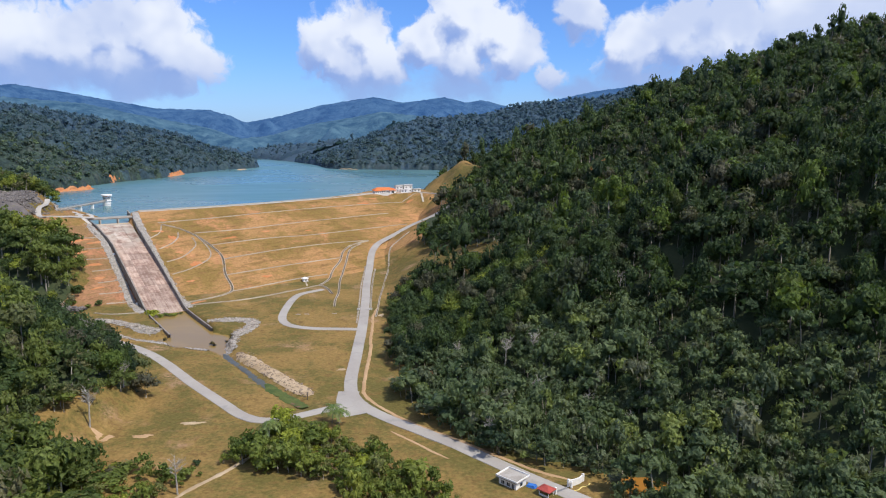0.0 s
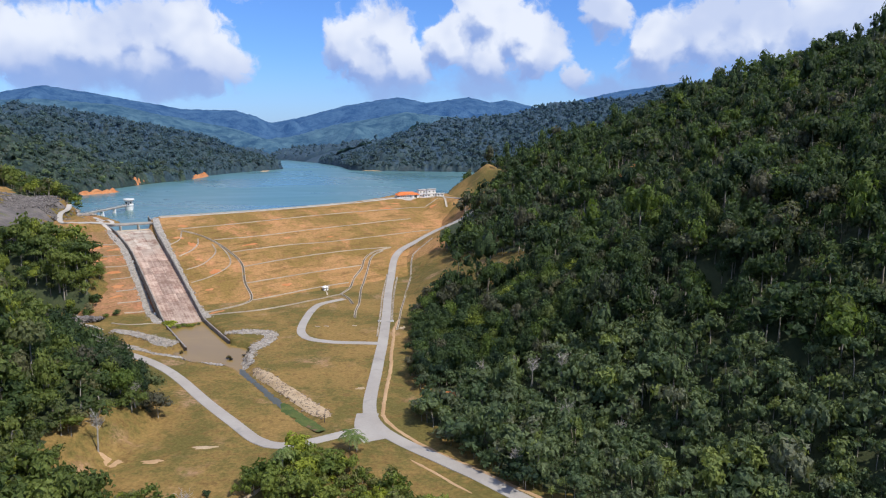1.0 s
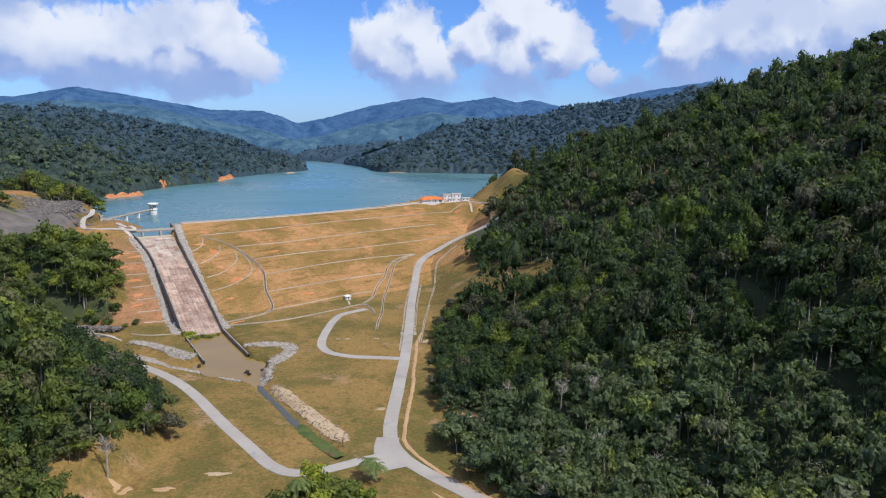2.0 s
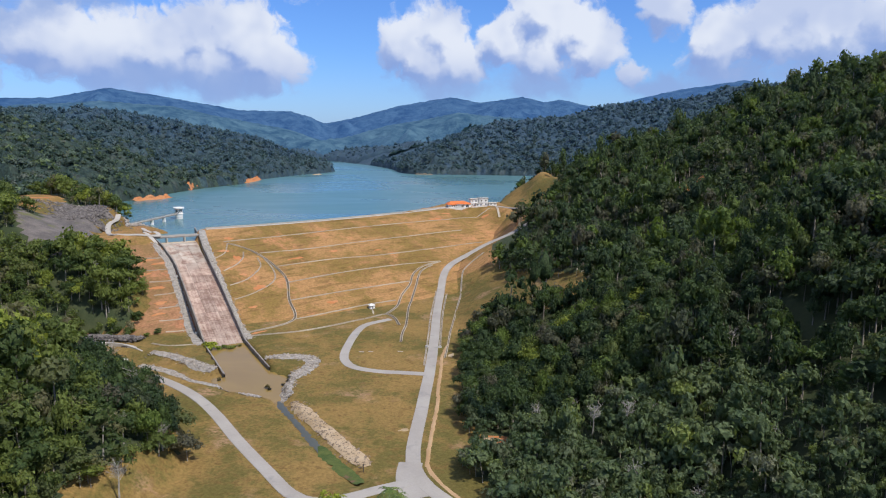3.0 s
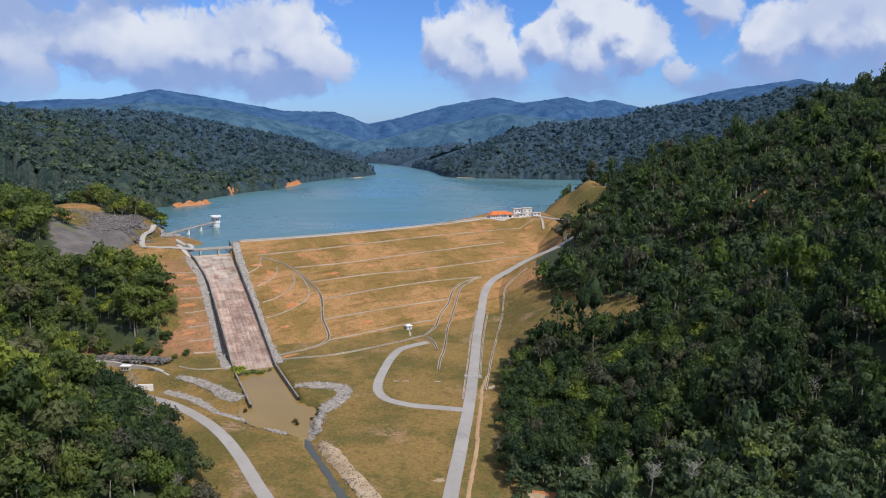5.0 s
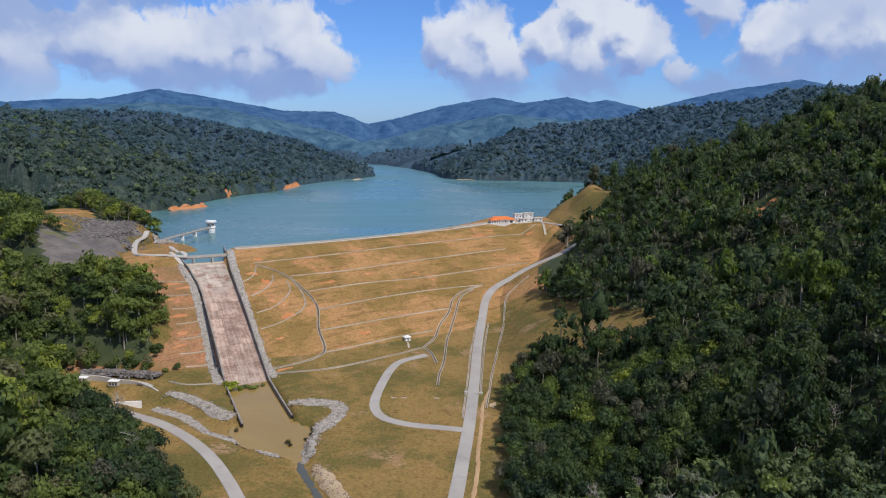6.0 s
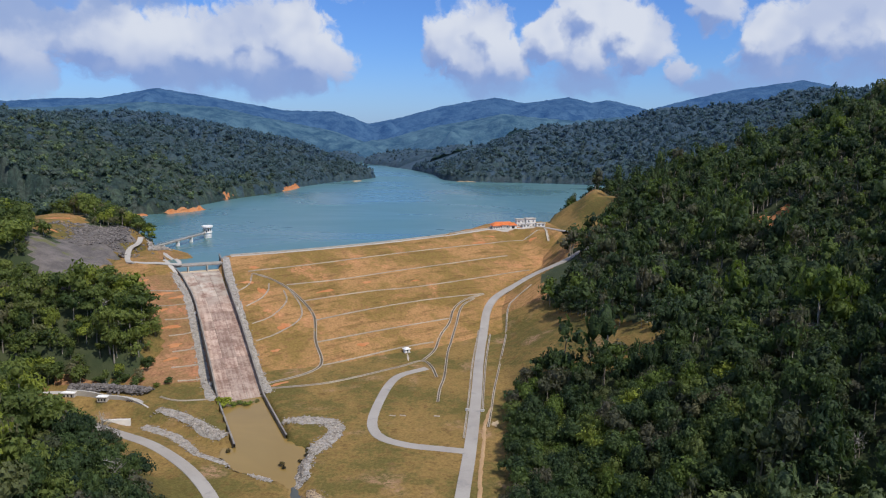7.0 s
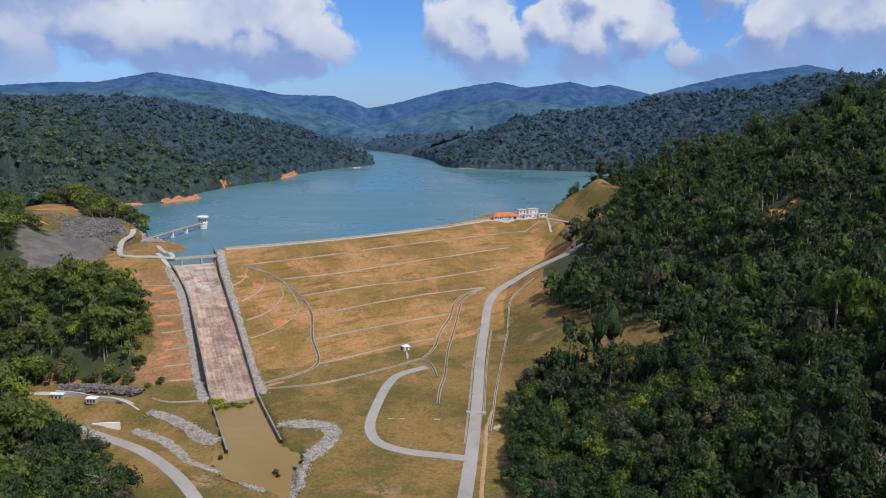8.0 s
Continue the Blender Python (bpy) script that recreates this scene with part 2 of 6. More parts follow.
FARTHER_LEAVES = foliage("deep_haze_leaves", (0.056, 0.110, 0.160), (0.084, 0.148, 0.200), (0.094, 0.148, 0.196), 0.0, 0.15, 0.4, 0.80, fresh=(1.15, 1.15, 1.0))
# canopy sheets: crown hues darkened, shade between crowns painted in, haze tint kept
CANOPY = foliage("shaded_canopy", (0.028, 0.052, 0.042), (0.062, 0.094, 0.068), (0.070, 0.090, 0.074), 0.10, 0.1, 0.3, 0.6, fresh=(1.15, 1.15, 1.0))
MID_CANOPY = foliage("shaded_mid_canopy", (0.036, 0.070, 0.088), (0.064, 0.108, 0.122), (0.070, 0.106, 0.122), 0.10, 0.12, 0.3, 0.68, fresh=(1.15, 1.15, 1.0))
FAR_CANOPY = foliage("shaded_far_canopy", (0.044, 0.090, 0.136), (0.064, 0.116, 0.162), (0.070, 0.116, 0.160), 0.10, 0.15, 0.3, 0.76, fresh=(1.15, 1.15, 1.0))
BARK = material("bark", ((0.22, 0.19, 0.15), (0.36, 0.33, 0.28)), 0.5, 4.0, 0.9)
DEADWOOD = material("bleached_wood", ((0.27, 0.245, 0.21), (0.40, 0.37, 0.325)), 0.6, 4.0, 0.9)
ASPHALT = material("worn_asphalt", ((0.31, 0.28, 0.25), (0.38, 0.35, 0.315)), 0.05, 1.2, 0.9, 0.02, patch=((0.25, 0.235, 0.22), 0.12, 0.55, 0.75))
CONCRETE = material("pale_concrete", ((0.36, 0.33, 0.29), (0.48, 0.45, 0.40)), 0.2, 2.0, 0.85, 0.03)
STONES = material("riprap_stone", ((0.20, 0.170, 0.140), (0.36, 0.315, 0.265)), 0.3, 2.0, 0.9, 0.2, islands=0.7)
LAKE = water("lake_water", (0.074, 0.164, 0.176), 0.30, 0.01, 0.006)
MUD = water("silty_water", (0.250, 0.165, 0.052), 0.15, 0.02, 0.03)
WALLPAINT = material("white_paint", ((0.72, 0.70, 0.66), (0.82, 0.80, 0.77)), 0.3, 3.0, 0.7)
ROOFTILE = material("orange_roof", ((0.56, 0.13, 0.035), (0.66, 0.20, 0.06)), 0.5, 3.0, 0.75)
FLATROOF = material("roof_slab", ((0.28, 0.25, 0.215), (0.42, 0.385, 0.34)), 0.3, 2.0, 0.85)
GLASS = material("dark_glass", ((0.02, 0.025, 0.03), (0.04, 0.045, 0.05)), 0.5, 2.0, 0.12, spec=0.6)
STEEL = material("galvanised_steel", ((0.30, 0.31, 0.32), (0.40, 0.41, 0.42)), 0.5, 3.0, 0.5, metal=0.6)
PALE_ROAD = material("pale_road", ((0.38, 0.345, 0.30), (0.46, 0.425, 0.38)), 0.05, 1.2, 0.9, 0.02)
SILL = material("tan_concrete", ((0.50, 0.38, 0.25), (0.62, 0.50, 0.36)), 0.2, 1.2, 0.9, 0.03)
JOINT = material("joint_filler", ((0.05, 0.042, 0.036), (0.10, 0.08, 0.068)), 0.3, 2.0, 0.95)
# dark base colour carries the shade of the chute's sunless wall face
WALLDARK = material("dark_concrete", ((0.16, 0.145, 0.13), (0.30, 0.27, 0.24)), 0.15, 1.5, 0.9, 0.03)
DARKSTONE = material("dark_stone", ((0.09, 0.078, 0.072), (0.19, 0.168, 0.155)), 0.3, 2.0, 0.9, 0.2, islands=0.6)
DRAIN = material("drain_concrete", ((0.30, 0.25, 0.19), (0.47, 0.41, 0.33)), 0.06, 1.5, 0.9)
# bed colour darkened to draw the shadow line inside the drains
DRAINBED = material("shaded_drain_bed", ((0.08, 0.065, 0.045), (0.15, 0.12, 0.09)), 0.1, 1.5, 0.95)
PATH = material("dirt_path", ((0.36, 0.22, 0.11), (0.45, 0.30, 0.17)), 0.08, 1.0, 0.95, 0.1)
SAND = material("bare_sand", ((0.33, 0.235, 0.135), (0.46, 0.35, 0.23)), 0.15, 1.0, 0.95, 0.1)
REDROOF = material("red_roof", ((0.32, 0.05, 0.04), (0.40, 0.08, 0.06)), 0.5, 3.0, 0.7)
YELLOWPAINT = material("yellow_paint", ((0.62, 0.50, 0.16), (0.70, 0.58, 0.22)), 0.5, 3.0, 0.7)
BLUETARP = material("blue_sheet", ((0.03, 0.12, 0.42), (0.05, 0.18, 0.52)), 0.5, 3.0, 0.5)
SHRUB = foliage("shrub_leaves", (0.085, 0.130, 0.028), (0.220, 0.260, 0.052), (0.21, 0.20, 0.08), gap_shade=0.68)
GREYLEAF = foliage("thin_leaves", (0.076, 0.120, 0.054), (0.160, 0.205, 0.092), (0.200, 0.208, 0.140), gap_shade=0.72)
PALMLEAF = material("palm_leaves", ((0.06, 0.10, 0.02), (0.12, 0.15, 0.035)), 0.3, 0.8, 0.55, islands=0.5)
RUSTLEAF = material("rust_leaves", ((0.17, 0.055, 0.03), (0.24, 0.09, 0.05)), 0.2, 0.8, 0.7, islands=0.6)
STREAM = water("stream_water", (0.075, 0.080, 0.070), 0.4, 0.05, 0.05)
REEDS = material("reeds", ((0.045, 0.075, 0.018), (0.10, 0.12, 0.03)), 0.25, 1.5, 0.95, 0.4, patch=((0.17, 0.09, 0.06), 0.15, 0.55, 0.7))
SEDGE = foliage("sedge", (0.035, 0.034, 0.018), (0.085, 0.070, 0.035), (0.10, 0.06, 0.035))
BANKSTONES = material("earthy_stone", ((0.15, 0.11, 0.075), (0.27, 0.21, 0.155)), 0.3, 2.0, 0.95, 0.2, islands=0.5)


def stained(name):
    """The chute's concrete: run-off streaks down the slope, rust-brown below, paler near the sill."""
    m = bpy.data.materials.new(name)
    m.use_nodes = True
    n = Nodes(m.node_tree)
    shader = n.tree.nodes["Principled BSDF"]
    where = n.add("ShaderNodeNewGeometry").outputs["Position"]
    down, across = n.vec("DOT_PRODUCT", where, (0.5787, -0.8153, 0)), n.vec("DOT_PRODUCT", where, (0.8153, 0.5787, 0))
    lay = n.add("ShaderNodeCombineXYZ")
    n.link(n.math("MULTIPLY", down, 0.035), lay.inputs[0]), n.link(n.math("MULTIPLY", across, 0.55), lay.inputs[1])
    streak, blot, grain = n.noise(lay.outputs[0], 1.0, 5, 0.62), n.noise(where, 0.11, 6, 0.68), n.noise(where, 0.7, 4, 0.65)
    sum_ = n.math("ADD", n.math("MULTIPLY", streak, 0.3), n.math("ADD", n.math("MULTIPLY", blot, 0.45), n.math("MULTIPLY", grain, 0.25)))
    colour = n.mix(n.step(sum_, 0.40, 0.60), (0.225, 0.134, 0.100), (0.48, 0.355, 0.280))
    start = n.math("SUBTRACT", down, 0.5787 * -269 - 0.8153 * 558)
    colour = n.mix(n.math("MULTIPLY", n.step(start, 60, 20), n.step(blot, 0.35, 0.6)), colour, (0.46, 0.40, 0.33))
    colour = n.mix(n.math("MULTIPLY", n.step(start, 130, 165, 0, 0.6), n.step(streak, 0.4, 0.6)), colour, (0.40, 0.33, 0.27))
    slab = n.step(n.add("ShaderNodeObjectInfo").outputs["Random"], 0, 1, 0.80, 1.14)
    n.put(shader.inputs["Base Color"], n.vec("MULTIPLY", colour, n.add_xyz(slab)))
    n.put(shader.inputs["Roughness"], 0.9)
    return m


CHUTE = stained("stained_concrete")
POND = water("pond_water", (0.290, 0.135, 0.028), 0.12, 0.02, 0.05)
# ---------------------------------------------------------------- the lie of the land
CREST = [(-352.0, 520.0), (-268.0, 577.0), (-226.0, 608.0), (-188.0, 641.0), (-150.0, 680.0), (-112.0, 725.0), (-82.0, 766.0), (-52.0, 804.0), (-16.0, 848.0)]
CREST_Z, FLOOR_Z = 9.0, -37.0
RIGHT_TOE = [(60, 190, .40), (150, 120, .48), (200, 92, .55), (256, 66, .56), (300, 28, .57), (340, 14, .57), (385, -14, .53), (430, 2, .50), (470, 18, .48), (520, 22, .46),
             (560, -8, .43), (600, -6, .44), (650, 6, .43), (720, 0, .41), (860, -36, .36), (1000, 20, .36), (1200, 160, .34), (1500, 420, .3)]


def spline(points, step):
    """A smooth line (Catmull-Rom) through points of any dimension, with about that step."""
    p = [np.array(q, float) for q in points]
    p = [2 * p[0] - p[1], *p, 2 * p[-1] - p[-2]]
    out = []
    for a, b, c, d in zip(p, p[1:], p[2:], p[3:]):
        k = max(1, int(np.linalg.norm((c - b)[:2]) / step))
        for i in range(k):
            t = i / k
            out.append(.5 * (2 * b + (c - a) * t + (2 * a - 5 * b + 4 * c - d) * t * t + (3 * b - a - 3 * c + d) * t ** 3))
    return np.array(out + [p[-2]])


def along(line, x, y):
    """For points x, y: the distance to a line, the length along it and the side (positive to the right of its way)."""
    x, y = np.asarray(x, float), np.asarray(y, float)
    best, where, side, run = np.full(x.shape, 1e9), np.zeros(x.shape), np.zeros(x.shape), 0.0
    for (ax, ay), (bx, by) in zip(line[:-1, :2], line[1:, :2]):
        ex, ey = bx - ax, by - ay
        size = math.hypot(ex, ey)
        t = np.clip(((x - ax) * ex + (y - ay) * ey) / size ** 2, 0, 1)
        away = np.hypot(x - ax - t * ex, y - ay - t * ey)
        near = away < best
        best = np.where(near, away, best)
        where = np.where(near, run + t * size, where)
        side = np.where(near, np.sign((x - ax) * ey - (y - ay) * ex), side)
        run += size
    return best, where, side


def smooth(t):
    t = np.clip(t, 0, 1)
    return t * t * (3 - 2 * t)


def waves(x, y, size, seed):
    """Cheap rolling noise between about -1 and 1."""
    r = np.random.RandomState(seed)
    out = np.zeros(np.shape(x))
    for k in range(7):
        a, w, ph = r.uniform(0, 6.28), r.uniform(.6, 1.9) / size * 6.28, r.uniform(0, 6.28)
        out = out + np.sin((np.cos(a) * x + np.sin(a) * y) * w + ph + 1.3 * np.sin((np.sin(a) * x - np.cos(a) * y) * w * .6 + ph * 2))
    return out / 4


def inside(poly, x, y):
    x, y = np.asarray(x, float), np.asarray(y, float)
    odd = np.zeros(x.shape, bool)
    for (ax, ay), (bx, by) in zip(poly, poly[1:] + poly[:1]):
        if ay != by:
            odd ^= ((ay > y) != (by > y)) & (x < (bx - ax) * (y - ay) / (by - ay) + ax)
    return odd


CREST_LINE = spline(CREST, 6)
LEFT_TOE = spline([(-135, 60), (-130, 150), (-128, 210), (-124, 275), (-150, 322), (-190, 352), (-240, 372), (-330, 398), (-300, 425), (-252, 432), (-240, 452), (-252, 480), (-290, 515), (-335, 560), (-352, 625), (-430, 690), (-545, 800)], 10)
ROCK_FOOT = spline([(-318, 490), (-324, 512), (-332, 543), (-345, 577), (-354, 606), (-362, 640)], 6)
LEFT_SHORE = spline([(-352, 625), (-430, 690), (-545, 800), (-535, 850), (-500, 905), (-512, 1000), (-508, 1115), (-490, 1200), (-500, 1330), (-480, 1480), (-445, 1590), (-452, 1680), (-560, 1850), (-640, 2150), (-720, 2450), (-720, 3500)], 20)
RIGHT_SHORE = spline([(-16, 870), (10, 960), (55, 1060), (150, 1250), (170, 1420), (60, 1560), (-90, 1580), (-250, 1592), (-330, 1800), (-430, 2000), (-560, 2200), (-690, 2450), (-690, 3500)], 20)
LEFT_RIDGE = spline([(-1100, 560, 95), (-1120, 1100, 128), (-1000, 1300, 122), (-840, 1430, 74), (-700, 1500, 22)], 40)
BACK_RIDGE = spline([(-1500, 1700, 118), (-1250, 1800, 132), (-1030, 1840, 146), (-821, 1834, 118), (-700, 1880, 72), (-605, 1920, 34), (-545, 1950, 8)], 40)
EAST_RIDGE = spline([(-235, 1640, 10), (-175, 1720, 84), (-60, 1800, 112), (100, 1820, 122), (200, 1790, 160), (420, 1750, 180), (800, 1700, 205), (1500, 1700, 215)], 40)


def land(x, y):
    """The height of the bare ground (water level 0), without the dam."""
    x, y = np.asarray(x, float), np.asarray(y, float)
    floor = FLOOR_Z + .4 * waves(x, y, 60, 3)
    # the hill on the dam's far end: a flank that climbs from its toe to a long ridge
    ty, tx, tk = (np.array(c, float) for c in zip(*RIGHT_TOE))
    toe, steep = np.interp(y, ty, tx), np.interp(y, ty, tk)
    foot = FLOOR_Z + (CREST_Z - 2 - FLOOR_Z) * smooth((y - 470) / 260)
    up = np.maximum(0, x - toe)
    wide = 390 + 120 * smooth((500 - y) / 400)
    rise = steep * (up - np.maximum(0, up - wide) * 1.15)
    rise = rise + np.clip(up / 60, 0, 1) * (7 * waves(x, y, 150, 5) + 2.5 * waves(x, y, 50, 6))
    right = np.where(up > 0, foot + rise, foot - .75 * (toe - x))
    xs = np.interp(y, [400, 420, 456, 526, 574, 612, 645, 700, 800, 860], [20, -14, -34, -46, -46, -72, -76, -66, -40, -20])
    lean = .47 - .05 * smooth((y - 610) / 60)
    right = np.maximum(right, FLOOR_Z + np.clip(lean * (x - xs + 18 * smooth((y - 610) / 60)), -9, 38) * (y > 395))
    right = right + 13 * np.exp(-((x - 22) / 32) ** 2 - ((y - 850) / 38) ** 2)
    right = right - 16 * np.exp(-((x - 133) / 22) ** 2 - ((y - 586) / 15) ** 2) + 8 * np.exp(-((x - 133) / 18) ** 2 - ((y - 616) / 10) ** 2) - 12 * np.exp(-((x - 56) / 16) ** 2 - ((y - 848) / 12) ** 2)
    right = right - 1.0 * np.maximum(0, y - 900) * .35
    # the near bank with the woods, and the long wooded shore behind it
    away, _, side = along(LEFT_TOE, x, y)
    left = np.where(side < 0, FLOOR_Z + 7 * smooth(away / 15) + .40 * away - .00035 * np.minimum(away, 500) ** 2, -80)
    foot = np.interp(y, [430, 560, 625], [0, 44, 46])
    left = np.where(side < 0, left + foot * (1 - smooth((away - 10) / 90)), left) + np.where(side < 0, 4 * waves(x, y, 120, 8) * np.clip(away / 60, 0, 1), 0)
    # a fan of broken rock that climbs from the terrace beside the spillway
    fan, _, over = along(ROCK_FOOT, x, y)
    left = np.where((over < 0) & (y > 490) & (y < 650) & (x > -460), np.maximum(left, 7.5 + .38 * np.minimum(fan, 60) - .3 * np.maximum(0, 510 - y)), left)
    z = np.maximum(np.maximum(floor, right), left)
    # the lake's basin and its shores
    lake = along(CREST_LINE, x, y)
    basin = smooth((y - 600) / 150)
    la, _, ls = along(LEFT_SHORE, x, y)
    ra, _, rs = along(RIGHT_SHORE, x, y)
    inl, inr = ls * la, -rs * ra
    out = np.maximum(-inl, -inr)
    shore = np.where(out > 0, 3 * smooth(out / 4) + .42 * np.minimum(out, 140) + np.where(inl < 0, .19, .42) * np.maximum(out - 140, 0), np.maximum(-25, .5 * out))
    d1, w1, _ = along(LEFT_RIDGE, x, y)
    d2, w2, _ = along(EAST_RIDGE, x, y)
    span = lambda r: np.concatenate([[0], np.cumsum(np.hypot(*np.diff(r[:, :2], axis=0).T))])
    d3, w3, _ = along(BACK_RIDGE, x, y)
    top = np.interp(w1, span(LEFT_RIDGE), LEFT_RIDGE[:, 2]) / (1 + (d1 / 400) ** 2)
    top = np.maximum(top, np.interp(w3, span(BACK_RIDGE), BACK_RIDGE[:, 2]) / (1 + (d3 / 280) ** 2))
    top2 = np.maximum(np.interp(w2, span(EAST_RIDGE), EAST_RIDGE[:, 2]), 0) * (1 / (1 + (d2 / 420) ** 2))
    hills = np.maximum(top, top2) + 20 * waves(x, y, 330, 11) * np.clip(out / 200, 0, 1) + 7 * waves(x, y, 110, 12) * np.clip(out / 80, 0, 1)
    far = np.where(out > 0, np.minimum(shore, np.maximum(hills, 4)), shore)
    return np.where((y > 840) | ((out <= 0) & (y > 700)), np.where((x > -100) & (y < 1300) & (out > 0), np.maximum(right, far * smooth((y - 1000) / 250)), far), z)


PLATFORMS = [([(-347, 548), (-352, 590), (-350, 612), (-338, 620), (-322, 600), (-296, 572), (-288, 552), (-296, 540), (-325, 532)], 7.4, 2.6),
             ([(-116, 722), (-113, 744), (-98, 772), (-86, 815), (-60, 836), (-20, 848), (6, 790), (-12, 768), (-45, 780), (-70, 775)], 10.8, 1.8)]


def dam(x, y):
    """The height of the dam's grassed body: its crest, its faces to the valley and to the lake, and the terraces at its ends."""
    x, y = np.asarray(x, float), np.asarray(y, float)
    away, run, side = along(CREST_LINE, x, y)
    d = away * side
    z = np.interp(run, [100, 400], [CREST_Z, CREST_Z + 1.8])
    z = np.where(d > 0, z - np.maximum(0, d - 4.5) / 3.0, z - np.maximum(0, -d - 4.5) / 2.2)
    z = z - np.maximum(0, 45 - run) * .5 - 100 * (away > 175)
    for poly, level, slope in PLATFORMS:
        ring = np.array(poly + poly[:1], float)
        out = np.where(inside(poly, x, y), 0, along(ring, x, y)[0])
        z = np.maximum(z, level - out / slope)
    return z


def top(x, y):
    """The height of what one stands on: the ground or the dam."""
    return np.maximum(land(x, y), dam(x, y))
# ---------------------------------------------------------------- mesh helpers
def mesh(name, verts, faces, materials, slots=None, flat=True):
    """A mesh object out of arrays; faces all have the same number of corners."""
    verts, faces = np.asarray(verts, np.float32), np.asarray(faces, np.int32)
    me = bpy.data.meshes.new(name)
    k = faces.shape[1]
    me.vertices.add(len(verts)), me.loops.add(faces.size), me.polygons.add(len(faces))
    me.vertices.foreach_set("co", verts.ravel())
    me.loops.foreach_set("vertex_index", faces.ravel())
    me.polygons.foreach_set("loop_start", np.arange(0, faces.size, k, dtype=np.int32))
    for m in materials if isinstance(materials, (list, tuple)) else [materials]:
        me.materials.append(m)
    if slots is not None:
        me.polygons.foreach_set("material_index", np.asarray(slots, np.int32))
    me.polygons.foreach_set("use_smooth", np.full(len(faces), not flat))
    me.update(calc_edges=True)
    me.validate()
    return me


def put(name, me, parent=None, label=""):
    ob = new(name, me)
    ob.parent = parent
    if label:
        ob["label"] = label
    return ob


def part(name, bm, mat, parent, label="", smooth_shade=False):
    bmesh.ops.recalc_face_normals(bm, faces=bm.faces)
    me = bpy.data.meshes.new(name)
    bm.to_mesh(me)
    bm.free()
    me.materials.append(mat)
    if smooth_shade:
        me.polygons.foreach_set("use_smooth", np.ones(len(me.polygons), bool))
    return put(name, me, parent, label)


def thing(name, at, label, category, group="", kind="", turn=0.0):
    ob = new(name)
    ob.matrix_world = pose(*at, 0, 0, turn)
    return tagged(ob, label, category, group, kind)


def box(bm, x0, x1, y0, y1, z0, z1, bevel=0.0):
    vs = [bm.verts.new(p) for p in ((x0, y0, z0), (x1, y0, z0), (x1, y1, z0), (x0, y1, z0), (x0, y0, z1), (x1, y0, z1), (x1, y1, z1), (x0, y1, z1))]
    fs = [bm.faces.new([vs[i] for i in f]) for f in ((3, 2, 1, 0), (4, 5, 6, 7), (0, 1, 5, 4), (1, 2, 6, 5), (2, 3, 7, 6), (3, 0, 4, 7))]
    if bevel:
        bmesh.ops.bevel(bm, geom=list({e for f in fs for e in f.edges}), offset=bevel, segments=1, affect="EDGES")
    return bm


def block(*size, bevel=0.0):
    return box(bmesh.new(), *size, bevel=bevel)


def sweep(line, profile, ground=None, closed=True):
    """Vertices and quads of a profile (offset to the right, height) drawn along a line of x, y(, z); ground(x, y) gives z where the line has none."""
    line = np.asarray(line, float)
    way = np.gradient(line[:, :2], axis=0)
    way /= np.maximum(np.linalg.norm(way, axis=1), 1e-6)[:, None]
    right = np.stack([way[:, 1], -way[:, 0]], 1)
    z = line[:, 2] if ground is None else ground(line[:, 0], line[:, 1])
    k = len(profile)
    verts = np.concatenate([np.stack([line[:, 0] + right[:, 0] * o, line[:, 1] + right[:, 1] * o, z + h], 1)[:, None] for o, h in profile], 1)
    i = np.arange(len(line) - 1)[:, None] * k
    j = np.arange(k if closed else k - 1)[None]
    quads = np.stack([i + j, i + (j + 1) % k, i + k + (j + 1) % k, i + k + j], -1).reshape(-1, 4)
    return verts.reshape(-1, 3), quads


def ribbon(name, line, half, lift, mat, parent=None, thick=0.8, ground=None, crown=0.05):
    """A road or a paved strip laid on the ground, level across, with its own thickness."""
    line = np.asarray(line, float)
    if line.shape[1] == 2:
        way = np.gradient(line, axis=0)
        way /= np.linalg.norm(way, axis=1)[:, None]
        right = np.stack([way[:, 1], -way[:, 0]], 1) * half
        z = np.max([top(*(line + s * right).T) for s in (-1, -.5, 0, .5, 1)], axis=0)
        z = np.maximum(z, np.convolve(np.pad(z, 3, mode="edge"), np.ones(7) / 7, "valid"))
        line = np.column_stack([line, z])
    v, q = sweep(line, [(-half, lift), (0, lift + crown), (half, lift), (half + .3, lift - thick), (-half - .3, lift - thick)])
    return put(name, mesh(name, v, q, mat), parent)


# ---------------------------------------------------------------- ground, lake, dam
def axis(*runs):
    return np.unique(np.round(np.concatenate([np.arange(a, b + step / 2, step) for a, b, step in runs]), 2))


def grid(xs, ys, height):
    x, y = np.meshgrid(xs, ys)
    v = np.stack([x, y, height(x, y)], -1).reshape(-1, 3)
    i = (np.arange(len(ys) - 1)[:, None] * len(xs) + np.arange(len(xs) - 1)[None]).ravel()
    return v, np.stack([i, i + 1, i + len(xs) + 1, i + len(xs)], 1)


